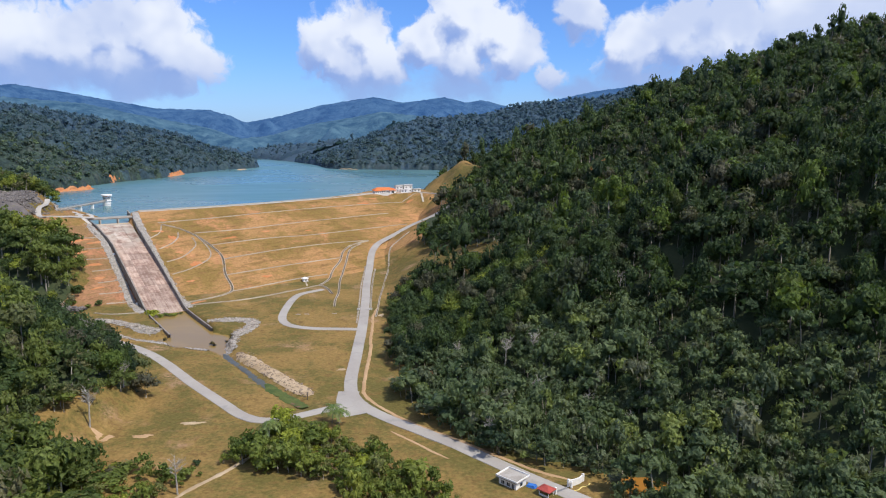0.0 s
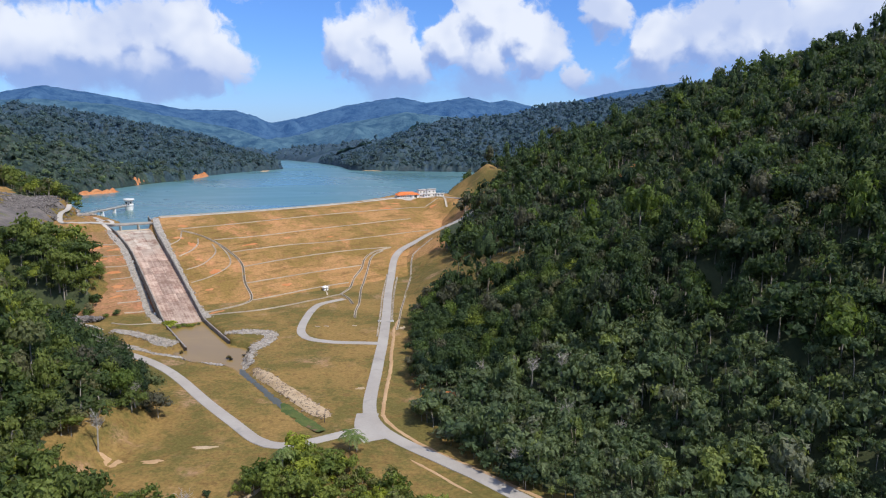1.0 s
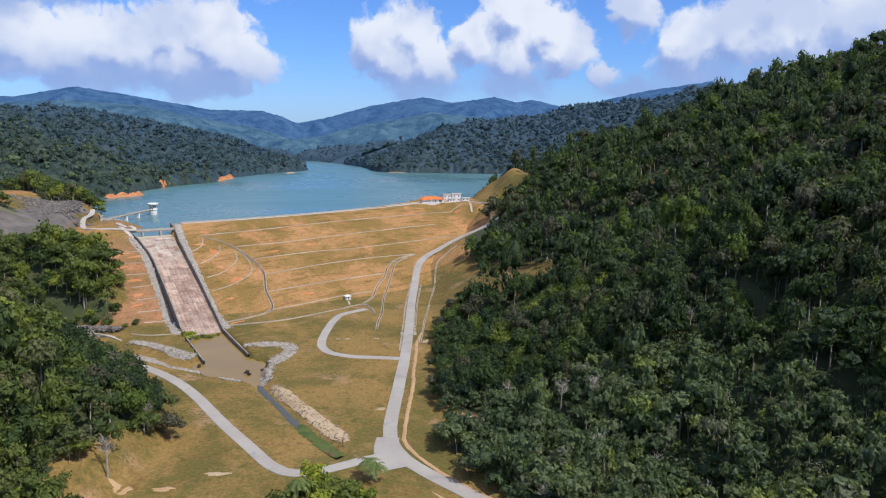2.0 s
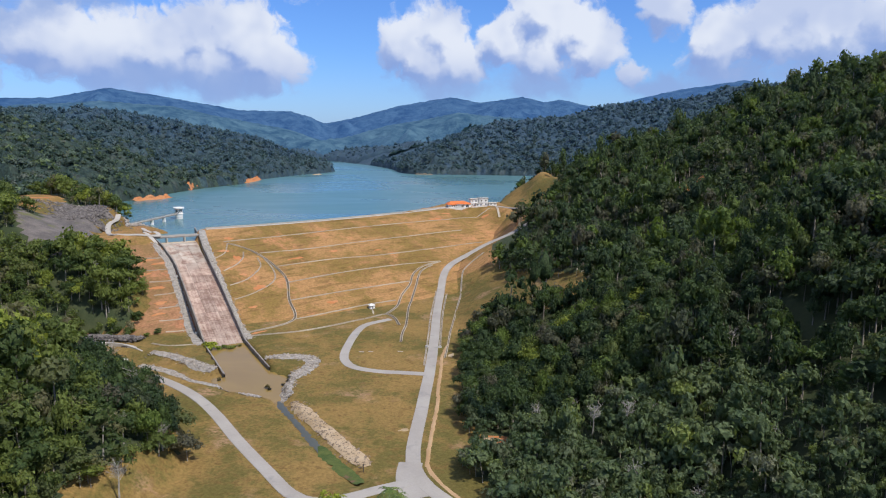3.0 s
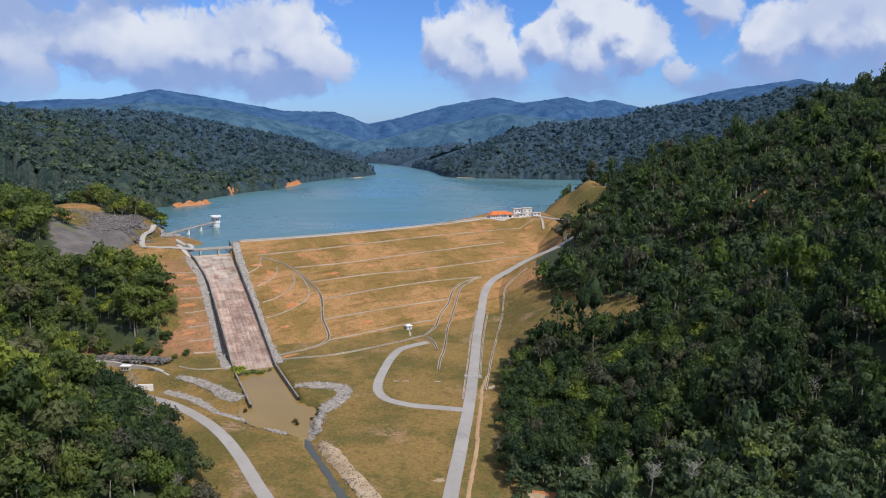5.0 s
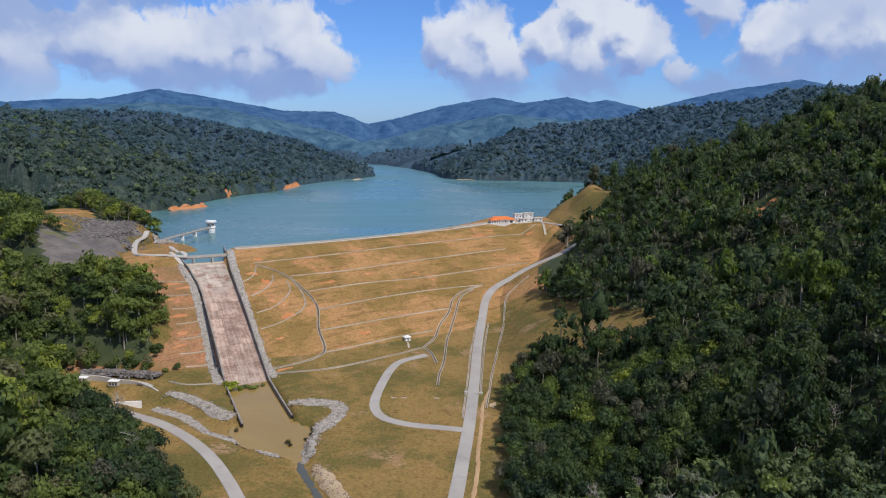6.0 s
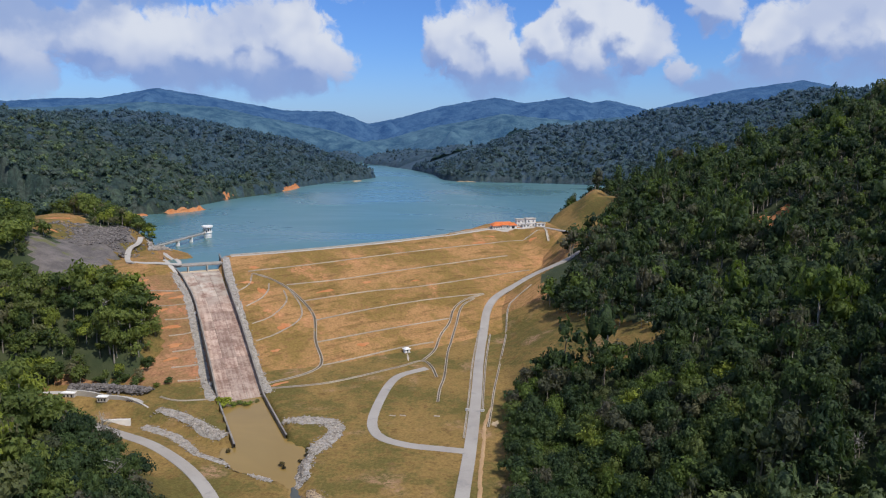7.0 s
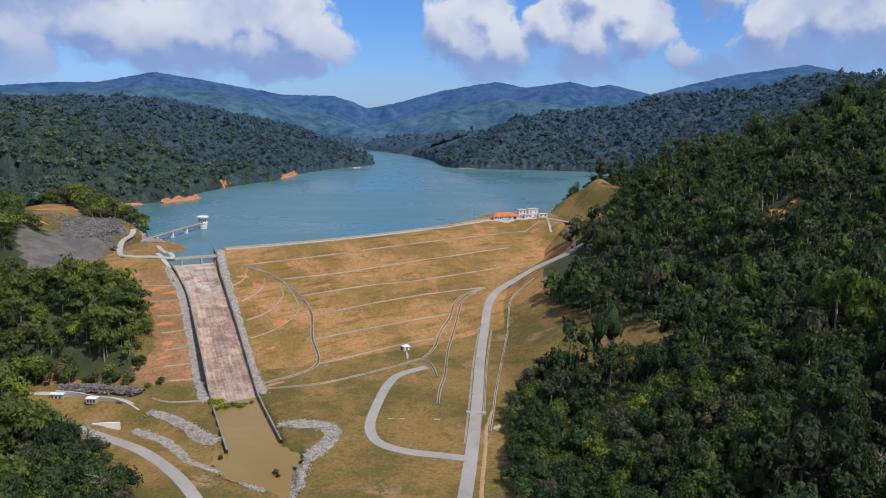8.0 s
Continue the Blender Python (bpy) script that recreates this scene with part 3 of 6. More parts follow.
def ground():
    xs = axis((-4600, -1500, 155), (-1500, -560, 20), (-560, -270, 7), (-270, 50, 3), (50, 460, 6), (460, 1200, 20), (1200, 4700, 140))
    ys = axis((-600, 100, 35), (100, 190, 6), (190, 470, 3), (470, 880, 6), (880, 1340, 10), (1340, 2000, 14), (2000, 3200, 40), (3200, 4800, 160))
    v, q = grid(xs, ys, land)
    c = v[q].mean(1)
    rim = along(np.array(CLEAR + CLEAR[:1], float), c[:, 0], c[:, 1])[0]
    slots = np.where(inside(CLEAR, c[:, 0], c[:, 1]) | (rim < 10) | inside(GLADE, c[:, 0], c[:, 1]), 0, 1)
    # far ground wears the canopy colours, with their painted shade and haze
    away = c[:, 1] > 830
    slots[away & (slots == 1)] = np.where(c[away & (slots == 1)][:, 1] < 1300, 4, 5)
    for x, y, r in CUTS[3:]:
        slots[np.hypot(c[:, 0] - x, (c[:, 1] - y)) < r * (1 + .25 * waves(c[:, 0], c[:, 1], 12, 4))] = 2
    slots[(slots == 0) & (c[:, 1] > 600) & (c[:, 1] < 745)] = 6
    slots[inside(ROCKS, c[:, 0], c[:, 1]) | inside(SIGHT_GAP, c[:, 0], c[:, 1])] = 3
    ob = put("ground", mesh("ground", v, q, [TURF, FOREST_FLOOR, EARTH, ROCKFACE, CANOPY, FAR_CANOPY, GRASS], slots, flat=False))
    tagged(ob, "valley ground of dry yellow turf and dark forest floor", "ground", kind="structure")


CLEAR = [(-362, 610), (-350, 584), (-345, 565), (-330, 520), (-321, 510), (-291, 510), (-268, 494), (-247, 470), (-236, 447), (-232, 427), (-262, 420), (-292, 412), (-284, 388), (-240, 372), (-192, 343), (-166, 322), (-144, 305),
         (-128, 290), (-121, 284), (-118, 280), (-125, 263), (-134, 240), (-131, 222), (-113, 219), (-104, 200), (-95, 150), (50, 160), (52, 203), (44, 211), (24, 219), (4, 238),
         (-14, 263), (-29, 287), (-20, 297), (-25, 312), (-32, 330), (-31, 357), (-31, 397), (-36, 431), (-33, 459), (-25, 482), (-6, 474), (14, 460), (30, 452), (44, 462), (30, 485), (8, 519), (-5, 552),
         (-18, 578), (-28, 600), (-32, 628), (-34, 652), (-20, 688), (0, 718), (18, 736), (28, 764), (40, 796), (38, 838), (6, 884), (-20, 884), (-110, 900), (-300, 700)]
THICKET = [(-76, 219), (-71, 229), (-60, 241), (-48, 246), (-40, 241), (-27, 230), (-14, 218), (-4, 207), (7, 195), (12, 184), (10, 150), (-26, 150), (-26, 188), (-34, 203), (-48, 212), (-65, 216)]
GLADE = [(-470, 640), (-440, 640), (-404, 618), (-384, 592), (-374, 560), (-386, 545), (-402, 548), (-420, 575), (-455, 605)]
CUTS = [(133, 600, 11), (57, 858, 9), (54, 846, 7), (-8, 312, 5), (19, 858, 5)]
ROCKS = [(-324, 508), (-332, 543), (-346, 578), (-355, 606), (-374, 622), (-404, 616), (-398, 590), (-380, 562), (-372, 530), (-348, 504)]


# kept free of trees so the rock slope shows to the camera
SIGHT_GAP = [(-392, 545), (-380, 515), (-345, 486), (-318, 490), (-322, 512), (-345, 505), (-370, 530)]


def lake():
    v, q = grid(axis((-1300, -420, 40), (-420, 40, 5), (40, 900, 40)), axis((535, 880, 5), (880, 3300, 55)), lambda x, y: 0 * x)
    away, run, side = along(CREST_LINE, v[:, 0], v[:, 1])
    a, b = chute_frame(v[:, 0], v[:, 1])
    dry = (away * side > 4) & ~((a < -3) & (b < 22) & (b > -17)) | (a > -2.5) & (a < 60) & (np.abs(b) < 25)
    q = q[~dry[q].any(1) & ~((v[q][:, :, 0].mean(1) < -352) & (v[q][:, :, 1].mean(1) < 590))]
    ob = put("lake", mesh("lake", v, q, LAKE))
    tagged(ob, "calm blue-green reservoir behind the dam", "lake", kind="structure")





def dam_body():
    d = np.concatenate([np.arange(-95, -5, 5), np.arange(-5, 5.1, 1.25), np.arange(7.5, 160, 2.5)])
    line = spline(CREST, 2.5)
    v, q = sweep(line[:, :2], [(o, 0) for o in d], ground=lambda x, y: 0 * x, closed=False)
    v[:, 2] = dam_carved(v[:, 0], v[:, 1]) + .12 * waves(v[:, 0], v[:, 1], 14, 21) + .1 * waves(v[:, 0], v[:, 1], 5, 22)
    c = v[q].mean(1)
    slots = (chute_frame(c[:, 0], c[:, 1])[1] + 2.5 * waves(c[:, 0], c[:, 1], 20, 23) > 9).astype(int) * (c[:, 2] < 3)
    ob = put("embankment_dam", mesh("embankment_dam", v, q, [GRASS, WORN_TURF], slots, flat=False))
    return tagged(ob, "long embankment dam faced with dry yellow grass", "dam", kind="structure")


# the spillway's axis, from its sill down to the end of its basin
CH_A, CH_B, CH_LONG = np.array((-269.0, 558.0)), np.array((-145.5, 384.0)), 213.4
CH_WAY = (CH_B - CH_A) / CH_LONG
CH_RIGHT = np.array((CH_WAY[1], -CH_WAY[0]))


def chute_half(a, s=1):
    """From the axis to a side wall; the wall on the terrace's side (s > 0) flares out towards the lake."""
    return np.where(np.asarray(s) > 0, np.interp(a, [-60, -12, 11, 39, 52, 112, 166, 220], [27.5, 22.0, 15.3, 11.2, 10.4, 10.6, 11.4, 11.8]),
                    np.interp(a, [-60, -15, 20, 47, 91, 133, 176, 220], [16.5, 15.2, 13.2, 13.2, 13.0, 12.2, 11.6, 11.6]))


def chute_floor(a):
    return np.interp(a, [-60, -16, -8, -2, 6, 160, 175, 230], [-3, -3, 1.2, 1.2, -.1, -40.2, -42.5, -42.5])


def chute_frame(x, y):
    dx, dy = np.asarray(x) - CH_A[0], np.asarray(y) - CH_A[1]
    return dx * CH_WAY[0] + dy * CH_WAY[1], dx * CH_RIGHT[0] + dy * CH_RIGHT[1]


def chute_at(a, b, z):
    p = CH_A + CH_WAY * a + CH_RIGHT * b
    return (p[0], p[1], z)


def carve(x, y, z):
    a, b = chute_frame(x, y)
    cut = (np.abs(b) < chute_half(a, b) + .5) & (a > -70) & (a < 218)
    return np.where(cut, np.minimum(z, chute_floor(a) - .7), z)


def dam_carved(x, y):
    return carve(x, y, dam(x, y))


bare_land = land
POOL = spline([(-172, 421, 11), (-145, 384, 12), (-136, 371, 18), (-129, 362, 16), (-119, 352, 6), (-104, 331, 4), (-86, 306, 4), (-69, 285, 4.5), (-58, 272, 4)], 4)

INLET = spline([(-252, 400), (-226, 395), (-196, 385), (-168, 373), (-148, 366)], 5)


def land(x, y):
    z = carve(x, y, bare_land(x, y))
    away, run, _ = along(POOL, x, y)
    size = np.concatenate([[0], np.cumsum(np.hypot(*np.diff(POOL[:, :2], axis=0).T))])
    wide = np.interp(run, size, POOL[:, 2]) * (1 + .12 * waves(x, y, 14, 31))
    deep = np.interp(run, [0, 75, 95, 170], [5.5, 5.0, 3.0, 2.2])
    z = z - np.where(y < 440, deep * (1 - smooth((away - wide + 4) / 6)), 0)
    away, run, _ = along(INLET, x, y)
    z = z - np.where(y < 440, 3.2 * (1 - smooth((away - 4) / 6)), 0)
    return np.where(np.hypot((x - 66) / 1.5, y - 208) < 7, np.minimum(z, -38.2), z)


dam_thing = dam_body()
ground()
lake()

# ---------------------------------------------------------------- roads
MAIN = spline([(62, 182), (41, 201), (30, 211), (14, 227), (-6, 246), (-23, 261), (-35, 276), (-41, 297), (-44, 347), (-47, 396), (-52, 456), (-57, 508), (-61, 565), (-62, 606), (-55, 634), (-39, 655), (-22, 672), (0, 684), (20, 700), (22, 722), (10, 745), (-8, 775), (-31, 803), (-52, 800), (-66, 783)], 5)
LOOP = spline([(-47, 387), (-60, 387.5), (-75, 388), (-88, 392.5), (-95, 401), (-99, 414), (-102, 442), (-102.5, 464), (-99, 478), (-87, 492)], 4)
WEST = spline([(-38, 273), (-49, 266), (-58, 259), (-69, 255.5), (-79, 260), (-93, 275), (-113, 297), (-137, 325), (-160, 347), (-188, 365), (-213, 374), (-245, 384)], 5)


def roads():
    for line, half, lift, label in ((MAIN, 2.9, .12, "pale grey asphalt access road through dry grass"), (LOOP, 2.5, .13, "narrow asphalt loop road below the dam"), (WEST, 2.6, .14, "asphalt road curving towards the wooded bank")):
        ob = ribbon("road", line, half, lift, ASPHALT)
        tagged(ob, label, "road", kind="structure")
    fan = spline([(-34, 262), (-38, 270), (-40, 279), (-40.5, 288)], 2)
    ob = ribbon("road", fan, 4.6, .1, ASPHALT)
    tagged(ob, "widened asphalt road junction", "road", kind="structure")
    crest = spline(CREST, 4)
    crest = crest[(crest[:, 0] > -262) & (crest[:, 0] < -56)]
    crest = np.column_stack([crest, dam(crest[:, 0], crest[:, 1])])
    ob = ribbon("crest_road", crest, 2.3, .15, PALE_ROAD, dam_thing)
    v, q = sweep(crest, [(-4.6, -.3), (-4.6, .9), (-4.2, .9), (-4.2, -.3)])
    put("parapet", mesh("parapet", v, q, CONCRETE), dam_thing, "low pale concrete parapet along the crest")


roads()


# ---------------------------------------------------------------- spillway
def spillway():
    ob = thing("spillway", (0, 0, 0), "wide stained concrete spillway chute with dark side walls", "spillway", kind="structure")
    cuts = [-60, -40, -20, -16, -12, -8, -2, 2, 6] + [6 + 11 * k for k in range(1, 15)] + [172, 190, 214]
    for lo, hi in zip(cuts, cuts[1:]):
        for k in range(3):
            ends, v = np.array((lo + .06, hi - .06)), []
            for a in ends:
                wide = chute_half(a) + chute_half(a, -1)
                for u in (1 - k / 3 - .002, 1 - (k + 1) / 3 + .002):
                    b = u * wide - chute_half(a, -1)
                    v += [chute_at(a, b, chute_floor(a)), chute_at(a, b, chute_floor(a) - .6)]
            f = [(0, 2, 6, 4), (1, 5, 7, 3), (0, 1, 3, 2), (4, 6, 7, 5), (0, 4, 5, 1), (2, 3, 7, 6)]
            put("floor_slab", mesh("floor_slab", v, f, SILL if -16 <= lo < -2 else CHUTE), ob)
    v, f = [], [(0, 1, 3, 2)]
    bed = [[chute_at(a, s * chute_half(a, s), chute_floor(a) - .35) for s in (-1, 1)] for a in cuts]
    put("joint_bed", mesh("joint_bed", sum(bed, []), [(2 * i, 2 * i + 1, 2 * i + 3, 2 * i + 2) for i in range(len(cuts) - 1)], JOINT), ob)
    for s in (-1, 1):
        aw = np.concatenate([np.arange(-30, 160, 4), np.arange(160, 217, 4)])
        rim = np.interp(aw, [-30, 2, 160, 172, 216], [CREST_Z + .3, CREST_Z - 3.4, -37.2, -37.2, -37.4])
        line = np.stack([CH_A[0] + CH_WAY[0] * aw + CH_RIGHT[0] * chute_half(aw, s) * s, CH_A[1] + CH_WAY[1] * aw + CH_RIGHT[1] * chute_half(aw, s) * s, rim], 1)
        v, q = sweep(line, [(-.1 * s, -6), (-.1 * s, 0), (.7 * s, 0), (.7 * s, -6)])
        put("side_wall", mesh("side_wall", v, q, WALLDARK), ob, "dark concrete side wall")
    return ob


spillway()
# ---------------------------------------------------------------- far ranges
def far_range(name, label, mat, radius, low, high, heights, rough, seed, foot=-40.0):
    """A distant range: bearings (degrees) and skyline heights (degrees above the eye), built as a long slope with ribs and hollows."""
    az = np.arange(low, high, .25)
    b, h = zip(*heights)
    eye = np.array((-12.0, 114.0))
    sky_z = 109 + radius * np.tan(np.radians(np.interp(az, b, h)))
    rows = np.linspace(0, 1, 26)
    r = radius - (1 - rows[:, None]) * 1000
    x, y = eye[0] + r * np.sin(np.radians(az)), eye[1] + r * np.cos(np.radians(az))
    rib = waves(x, y, 420, seed) * .6 + waves(x, y, 170, seed + 1) * .3
    z = foot + (sky_z - foot) * rows[:, None] ** .8 + rib * rough * np.sin(rows[:, None] * 3.1416) * (1 - rows[:, None] * .5)
    z = z + waves(x, y, 75, seed + 2) * 6.0 * np.sin(rows[:, None] * 3.1416) + waves(x, y, 30, seed + 3) * 2.5
    back = np.stack([eye[0] + (radius + 250) * np.sin(np.radians(az)), eye[1] + (radius + 250) * np.cos(np.radians(az)), np.full(len(az), foot)], -1)
    v = np.concatenate([np.stack([x, y, z], -1).reshape(-1, 3), back])
    k = len(az)
    i = (np.arange(26)[:, None] * k + np.arange(k - 1)[None]).ravel()
    ob = put(name, mesh(name, v, np.stack([i, i + 1, i + k + 1, i + k], 1), mat, flat=False))
    tagged(ob, label, "mountains", kind="structure")


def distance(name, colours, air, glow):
    """Forest seen through kilometres of air; the haze is a blue emission added to the slopes."""
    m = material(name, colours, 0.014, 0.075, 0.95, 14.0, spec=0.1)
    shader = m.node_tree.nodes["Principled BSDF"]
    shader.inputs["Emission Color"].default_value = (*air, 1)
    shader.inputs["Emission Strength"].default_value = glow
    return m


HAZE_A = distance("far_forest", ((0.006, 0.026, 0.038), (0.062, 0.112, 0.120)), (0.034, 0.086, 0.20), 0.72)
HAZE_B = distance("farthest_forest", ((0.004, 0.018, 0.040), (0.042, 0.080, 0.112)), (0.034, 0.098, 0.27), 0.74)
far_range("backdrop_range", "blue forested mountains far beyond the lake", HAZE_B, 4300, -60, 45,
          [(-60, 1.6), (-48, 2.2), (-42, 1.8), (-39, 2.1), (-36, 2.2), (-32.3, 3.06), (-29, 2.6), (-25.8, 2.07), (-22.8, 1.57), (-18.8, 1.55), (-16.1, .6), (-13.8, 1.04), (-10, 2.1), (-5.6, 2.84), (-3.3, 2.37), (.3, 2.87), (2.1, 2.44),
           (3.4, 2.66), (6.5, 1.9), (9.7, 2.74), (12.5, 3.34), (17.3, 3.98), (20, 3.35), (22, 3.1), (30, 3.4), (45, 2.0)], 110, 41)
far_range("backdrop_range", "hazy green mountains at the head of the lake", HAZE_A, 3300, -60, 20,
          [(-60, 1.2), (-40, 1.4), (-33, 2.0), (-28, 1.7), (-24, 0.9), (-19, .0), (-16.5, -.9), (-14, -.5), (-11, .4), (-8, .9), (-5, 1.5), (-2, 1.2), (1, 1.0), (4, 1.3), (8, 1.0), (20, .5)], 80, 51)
# ---------------------------------------------------------------- drains, paths, banks of stone
def channel(name, points, parent, half=.75, lip=.35, label=""):
    """An open concrete drain let into the ground: two lips and a bed coloured dark for shade."""
    line = spline(points, 4)
    v, q = sweep(line[:, :2], [(-half, -.8), (-half, lip), (-half + .32, lip), (-half + .36, .12), (half - .36, .12), (half - .32, lip), (half, lip), (half, -.8)], ground=top)
    slots = np.tile([0, 0, 0, 1, 0, 0, 0, 0], len(line) - 1)
    return put(name, mesh(name, v, q, [DRAIN, DRAINBED], slots), parent, label)


def drains():
    rows = [[(-237, 566), (-195, 602), (-145, 653), (-84, 720), (-60, 749), (-30, 778)], [(-205, 561), (-172, 588), (-138, 623), (-100, 664), (-57, 714)], [(-186, 547), (-149, 581), (-117, 608), (-75, 652), (-36, 697)],
            [(-171, 528), (-142, 558), (-105, 594), (-68, 627)], [(-162, 505), (-137, 528), (-106, 557), (-87, 575)], [(-151, 484), (-130, 504), (-113, 521), (-92, 540)]]
    for row in rows:
        channel("berm_drain", row, dam_thing, .6, .3)
    groin = [(-233, 565), (-220, 564), (-204, 558), (-187, 546), (-173, 531), (-163, 506), (-152, 486), (-156, 466), (-172, 448)]
    channel("groin_drain", groin, dam_thing, 1.0, .4, "stepped concrete drain down the edge of the slope")
    for curve in ([(-232, 538), (-229, 550), (-233, 564)], [(-219, 524), (-214, 537), (-214, 550), (-217, 557)], [(-207, 507), (-199, 520), (-197, 541), (-204, 553)], [(-197, 491), (-188, 504), (-181, 525), (-187, 541), (-203, 558)]):
        channel("curved_drain", curve, dam_thing, .5, .25)
    for row in ([(-289, 512), (-263, 525)], [(-271, 500), (-253, 512)], [(-258, 489), (-243, 499)], [(-247, 475), (-234, 486)], [(-237, 462), (-224, 473)], [(-230, 449), (-215, 460)], [(-221, 440), (-207, 449)]):
        channel("terrace_drain", [row[0], tuple((np.array(row[0]) + row[1]) / 2 + (.6, -.5)), row[1]], dam_thing, .55, .25)
    channel("abutment_drain", [(-68, 626), (-80, 609), (-86, 590), (-86, 569), (-89, 549), (-89, 524), (-92, 507)], dam_thing, .9, .4)
    for name, points, half, label in (("toe_drain", [(-172, 441), (-144, 451), (-121, 473), (-105, 489), (-93, 505), (-85, 496), (-78, 477)], .9, "pale concrete drain along the foot of the dam"),
                                      ("side_drain", [(-74, 615), (-81, 597), (-81, 569), (-80, 530), (-74, 480), (-73, 459), (-71, 442)], .8, "concrete drain down the grassed abutment"),
                                      ("road_drain", [(-31, 637), (-43, 621), (-47, 606), (-45, 564), (-44, 511), (-43, 465), (-42, 443), (-41, 415)], .6, "narrow concrete drain beside the access road"),
                                      ("foot_drain", [(-218, 418), (-206, 415), (-190, 421)], .6, "concrete drain at the foot of the terraced slope"),
                                      ("road_kerb_drain", [(-56.5, 570), (-53, 512), (-48.5, 460), (-46, 434)], .55, "dark open drain along the road's edge"),
                                      ("road_kerb_drain", [(-65, 570), (-61, 508), (-56, 456), (-51, 400)], .45, "dark open drain along the road's edge")):
        tagged(channel(name, points, None, half), label, "drain", kind="structure")
    stair = spline([(-26, 794), (-24, 775), (-21, 757)], 1.2)
    v, q = sweep(stair[:, :2], [(-1.1, -1), (-1.1, .5), (-.8, .5), (-.8, .2), (.8, .2), (.8, .5), (1.1, .5), (1.1, -1)], ground=top)
    put("stairway", mesh("stairway", v, q, DRAIN), dam_thing, "pale concrete stairway down the slope")


drains()


def strip(name, points, half, mat, label, category, lift=.06, wobble=0.0, group="", level=False):
    """A thin worn strip of ground that follows its relief, with ragged edges."""
    line = spline(points, 2.5)
    way = np.gradient(line[:, :2], axis=0)
    way /= np.linalg.norm(way, axis=1)[:, None]
    right = np.stack([way[:, 1], -way[:, 0]], 1)
    rows = []
    for k in np.linspace(-1, 1, 5):
        w = half * k * (1 + wobble * waves(line[:, 0] + 40 * np.sign(k), line[:, 1], 9, 71)) * np.minimum(1, .35 + np.minimum(np.arange(len(line)), np.arange(len(line))[::-1]) / 3)
        p = line[:, :2] + right * w[:, None]
        z = top(line[:, 0], line[:, 1]) if level else top(p[:, 0], p[:, 1])
        rows.append(np.column_stack([p, z + lift - .25 * (abs(k) == 1)]))
    v = np.stack(rows, 1).reshape(-1, 3)
    i = (np.arange(len(line) - 1)[:, None] * 5 + np.arange(4)[None]).ravel()
    ob = put(name, mesh(name, v, np.stack([i, i + 1, i + 6, i + 5], 1), mat, flat=False))
    return tagged(ob, label, category, group, kind="structure")


strip("dirt_path", [(-42, 440), (-43, 418), (-41, 395), (-39, 365), (-37, 345), (-35, 300), (-32, 282), (-18, 262), (0, 245), (16, 231), (32, 217), (44, 210)], 1.1, PATH, "narrow orange dirt path beside the road", "path", .14, .35)
strip("dirt_path", [(-19, 247), (-9, 237), (-2, 229), (3, 224)], .8, PATH, "narrow dirt path between verge and thicket", "path", .14, .3)
strip("footpath", [(-82, 196), (-79, 203), (-72, 214), (-66, 226)], 1.2, SAND, "sandy footpath through rough grass", "path", .14, .4)


def patch(x, y, long, wide, turn, mat, parent, seed, lift=.22):
    """A worn bare patch with a ragged rim, laid over the turf's relief."""
    r = np.random.RandomState(seed)
    rings, around = 5, 22
    ang = np.linspace(0, 6.283, around, endpoint=False)
    edge = 1 + .22 * np.sin(2 * ang + r.uniform(0, 6)) + .18 * np.sin(3 * ang + r.uniform(0, 6)) + .16 * np.sin(5 * ang + r.uniform(0, 6)) + r.uniform(-.12, .12, around)
    v = [(x, y)]
    for k in range(1, rings):
        px, py = np.cos(ang) * long * edge * k / (rings - 1), np.sin(ang) * wide * edge * k / (rings - 1)
        c, s = math.cos(turn), math.sin(turn)
        v += list(zip(x + px * c - py * s, y + px * s + py * c))
    v = np.array(v)
    rim = np.zeros(len(v))
    rim[-around:] = 1
    v = np.column_stack([v, top(v[:, 0], v[:, 1]) + lift - .5 * rim])
    f = []
    for j in range(around):
        n = (j + 1) % around
        f.append((0, 1 + j, 1 + n))
        for k in range(rings - 2):
            a, b = 1 + k * around, 1 + (k + 1) * around
            f += [(a + j, b + j, b + n), (a + j, b + n, a + n)]
    return put("bare_patch", mesh("bare_patch", v, f, mat, flat=False), parent)


for i, (x, y, a, b) in enumerate([(-236, 573, 4, 2), (-231, 552, 4.5, 2.5), (-217, 546, 3, 5), (-204, 525, 3, 2), (-187, 513, 6, 3), (-182, 487, 3, 1.5), (-164, 450, 7, 1.5), (-177, 566, 7, 1.8), (-154, 593, 5, 1.5), (-121, 616, 4, 1),
                                  (-134, 516, 6, 1.5), (-276, 513, 8, 2.2), (-264, 515, 6, 1.6), (-266, 497, 6, 1.8), (-250, 484, 6, 2), (-239, 468, 5, 2), (-234, 456, 4, 1.5), (-297, 521, 7, 2), (-37, 763, 5, 2), (-84, 724, 8, 2), (-76, 749, 5, 1.5)]):
    patch(x, y, a, b, .72, EARTH, dam_thing, i)
for i, (x, y, a, b) in enumerate([(133, 601, 13, 8), (57, 858, 9, 7)]):
    tagged(patch(x, y, a, b, .2, EARTH, None, 40 + i, 2.2), "landslip scar of raw orange earth on the wooded hill", "landslip", kind="structure")
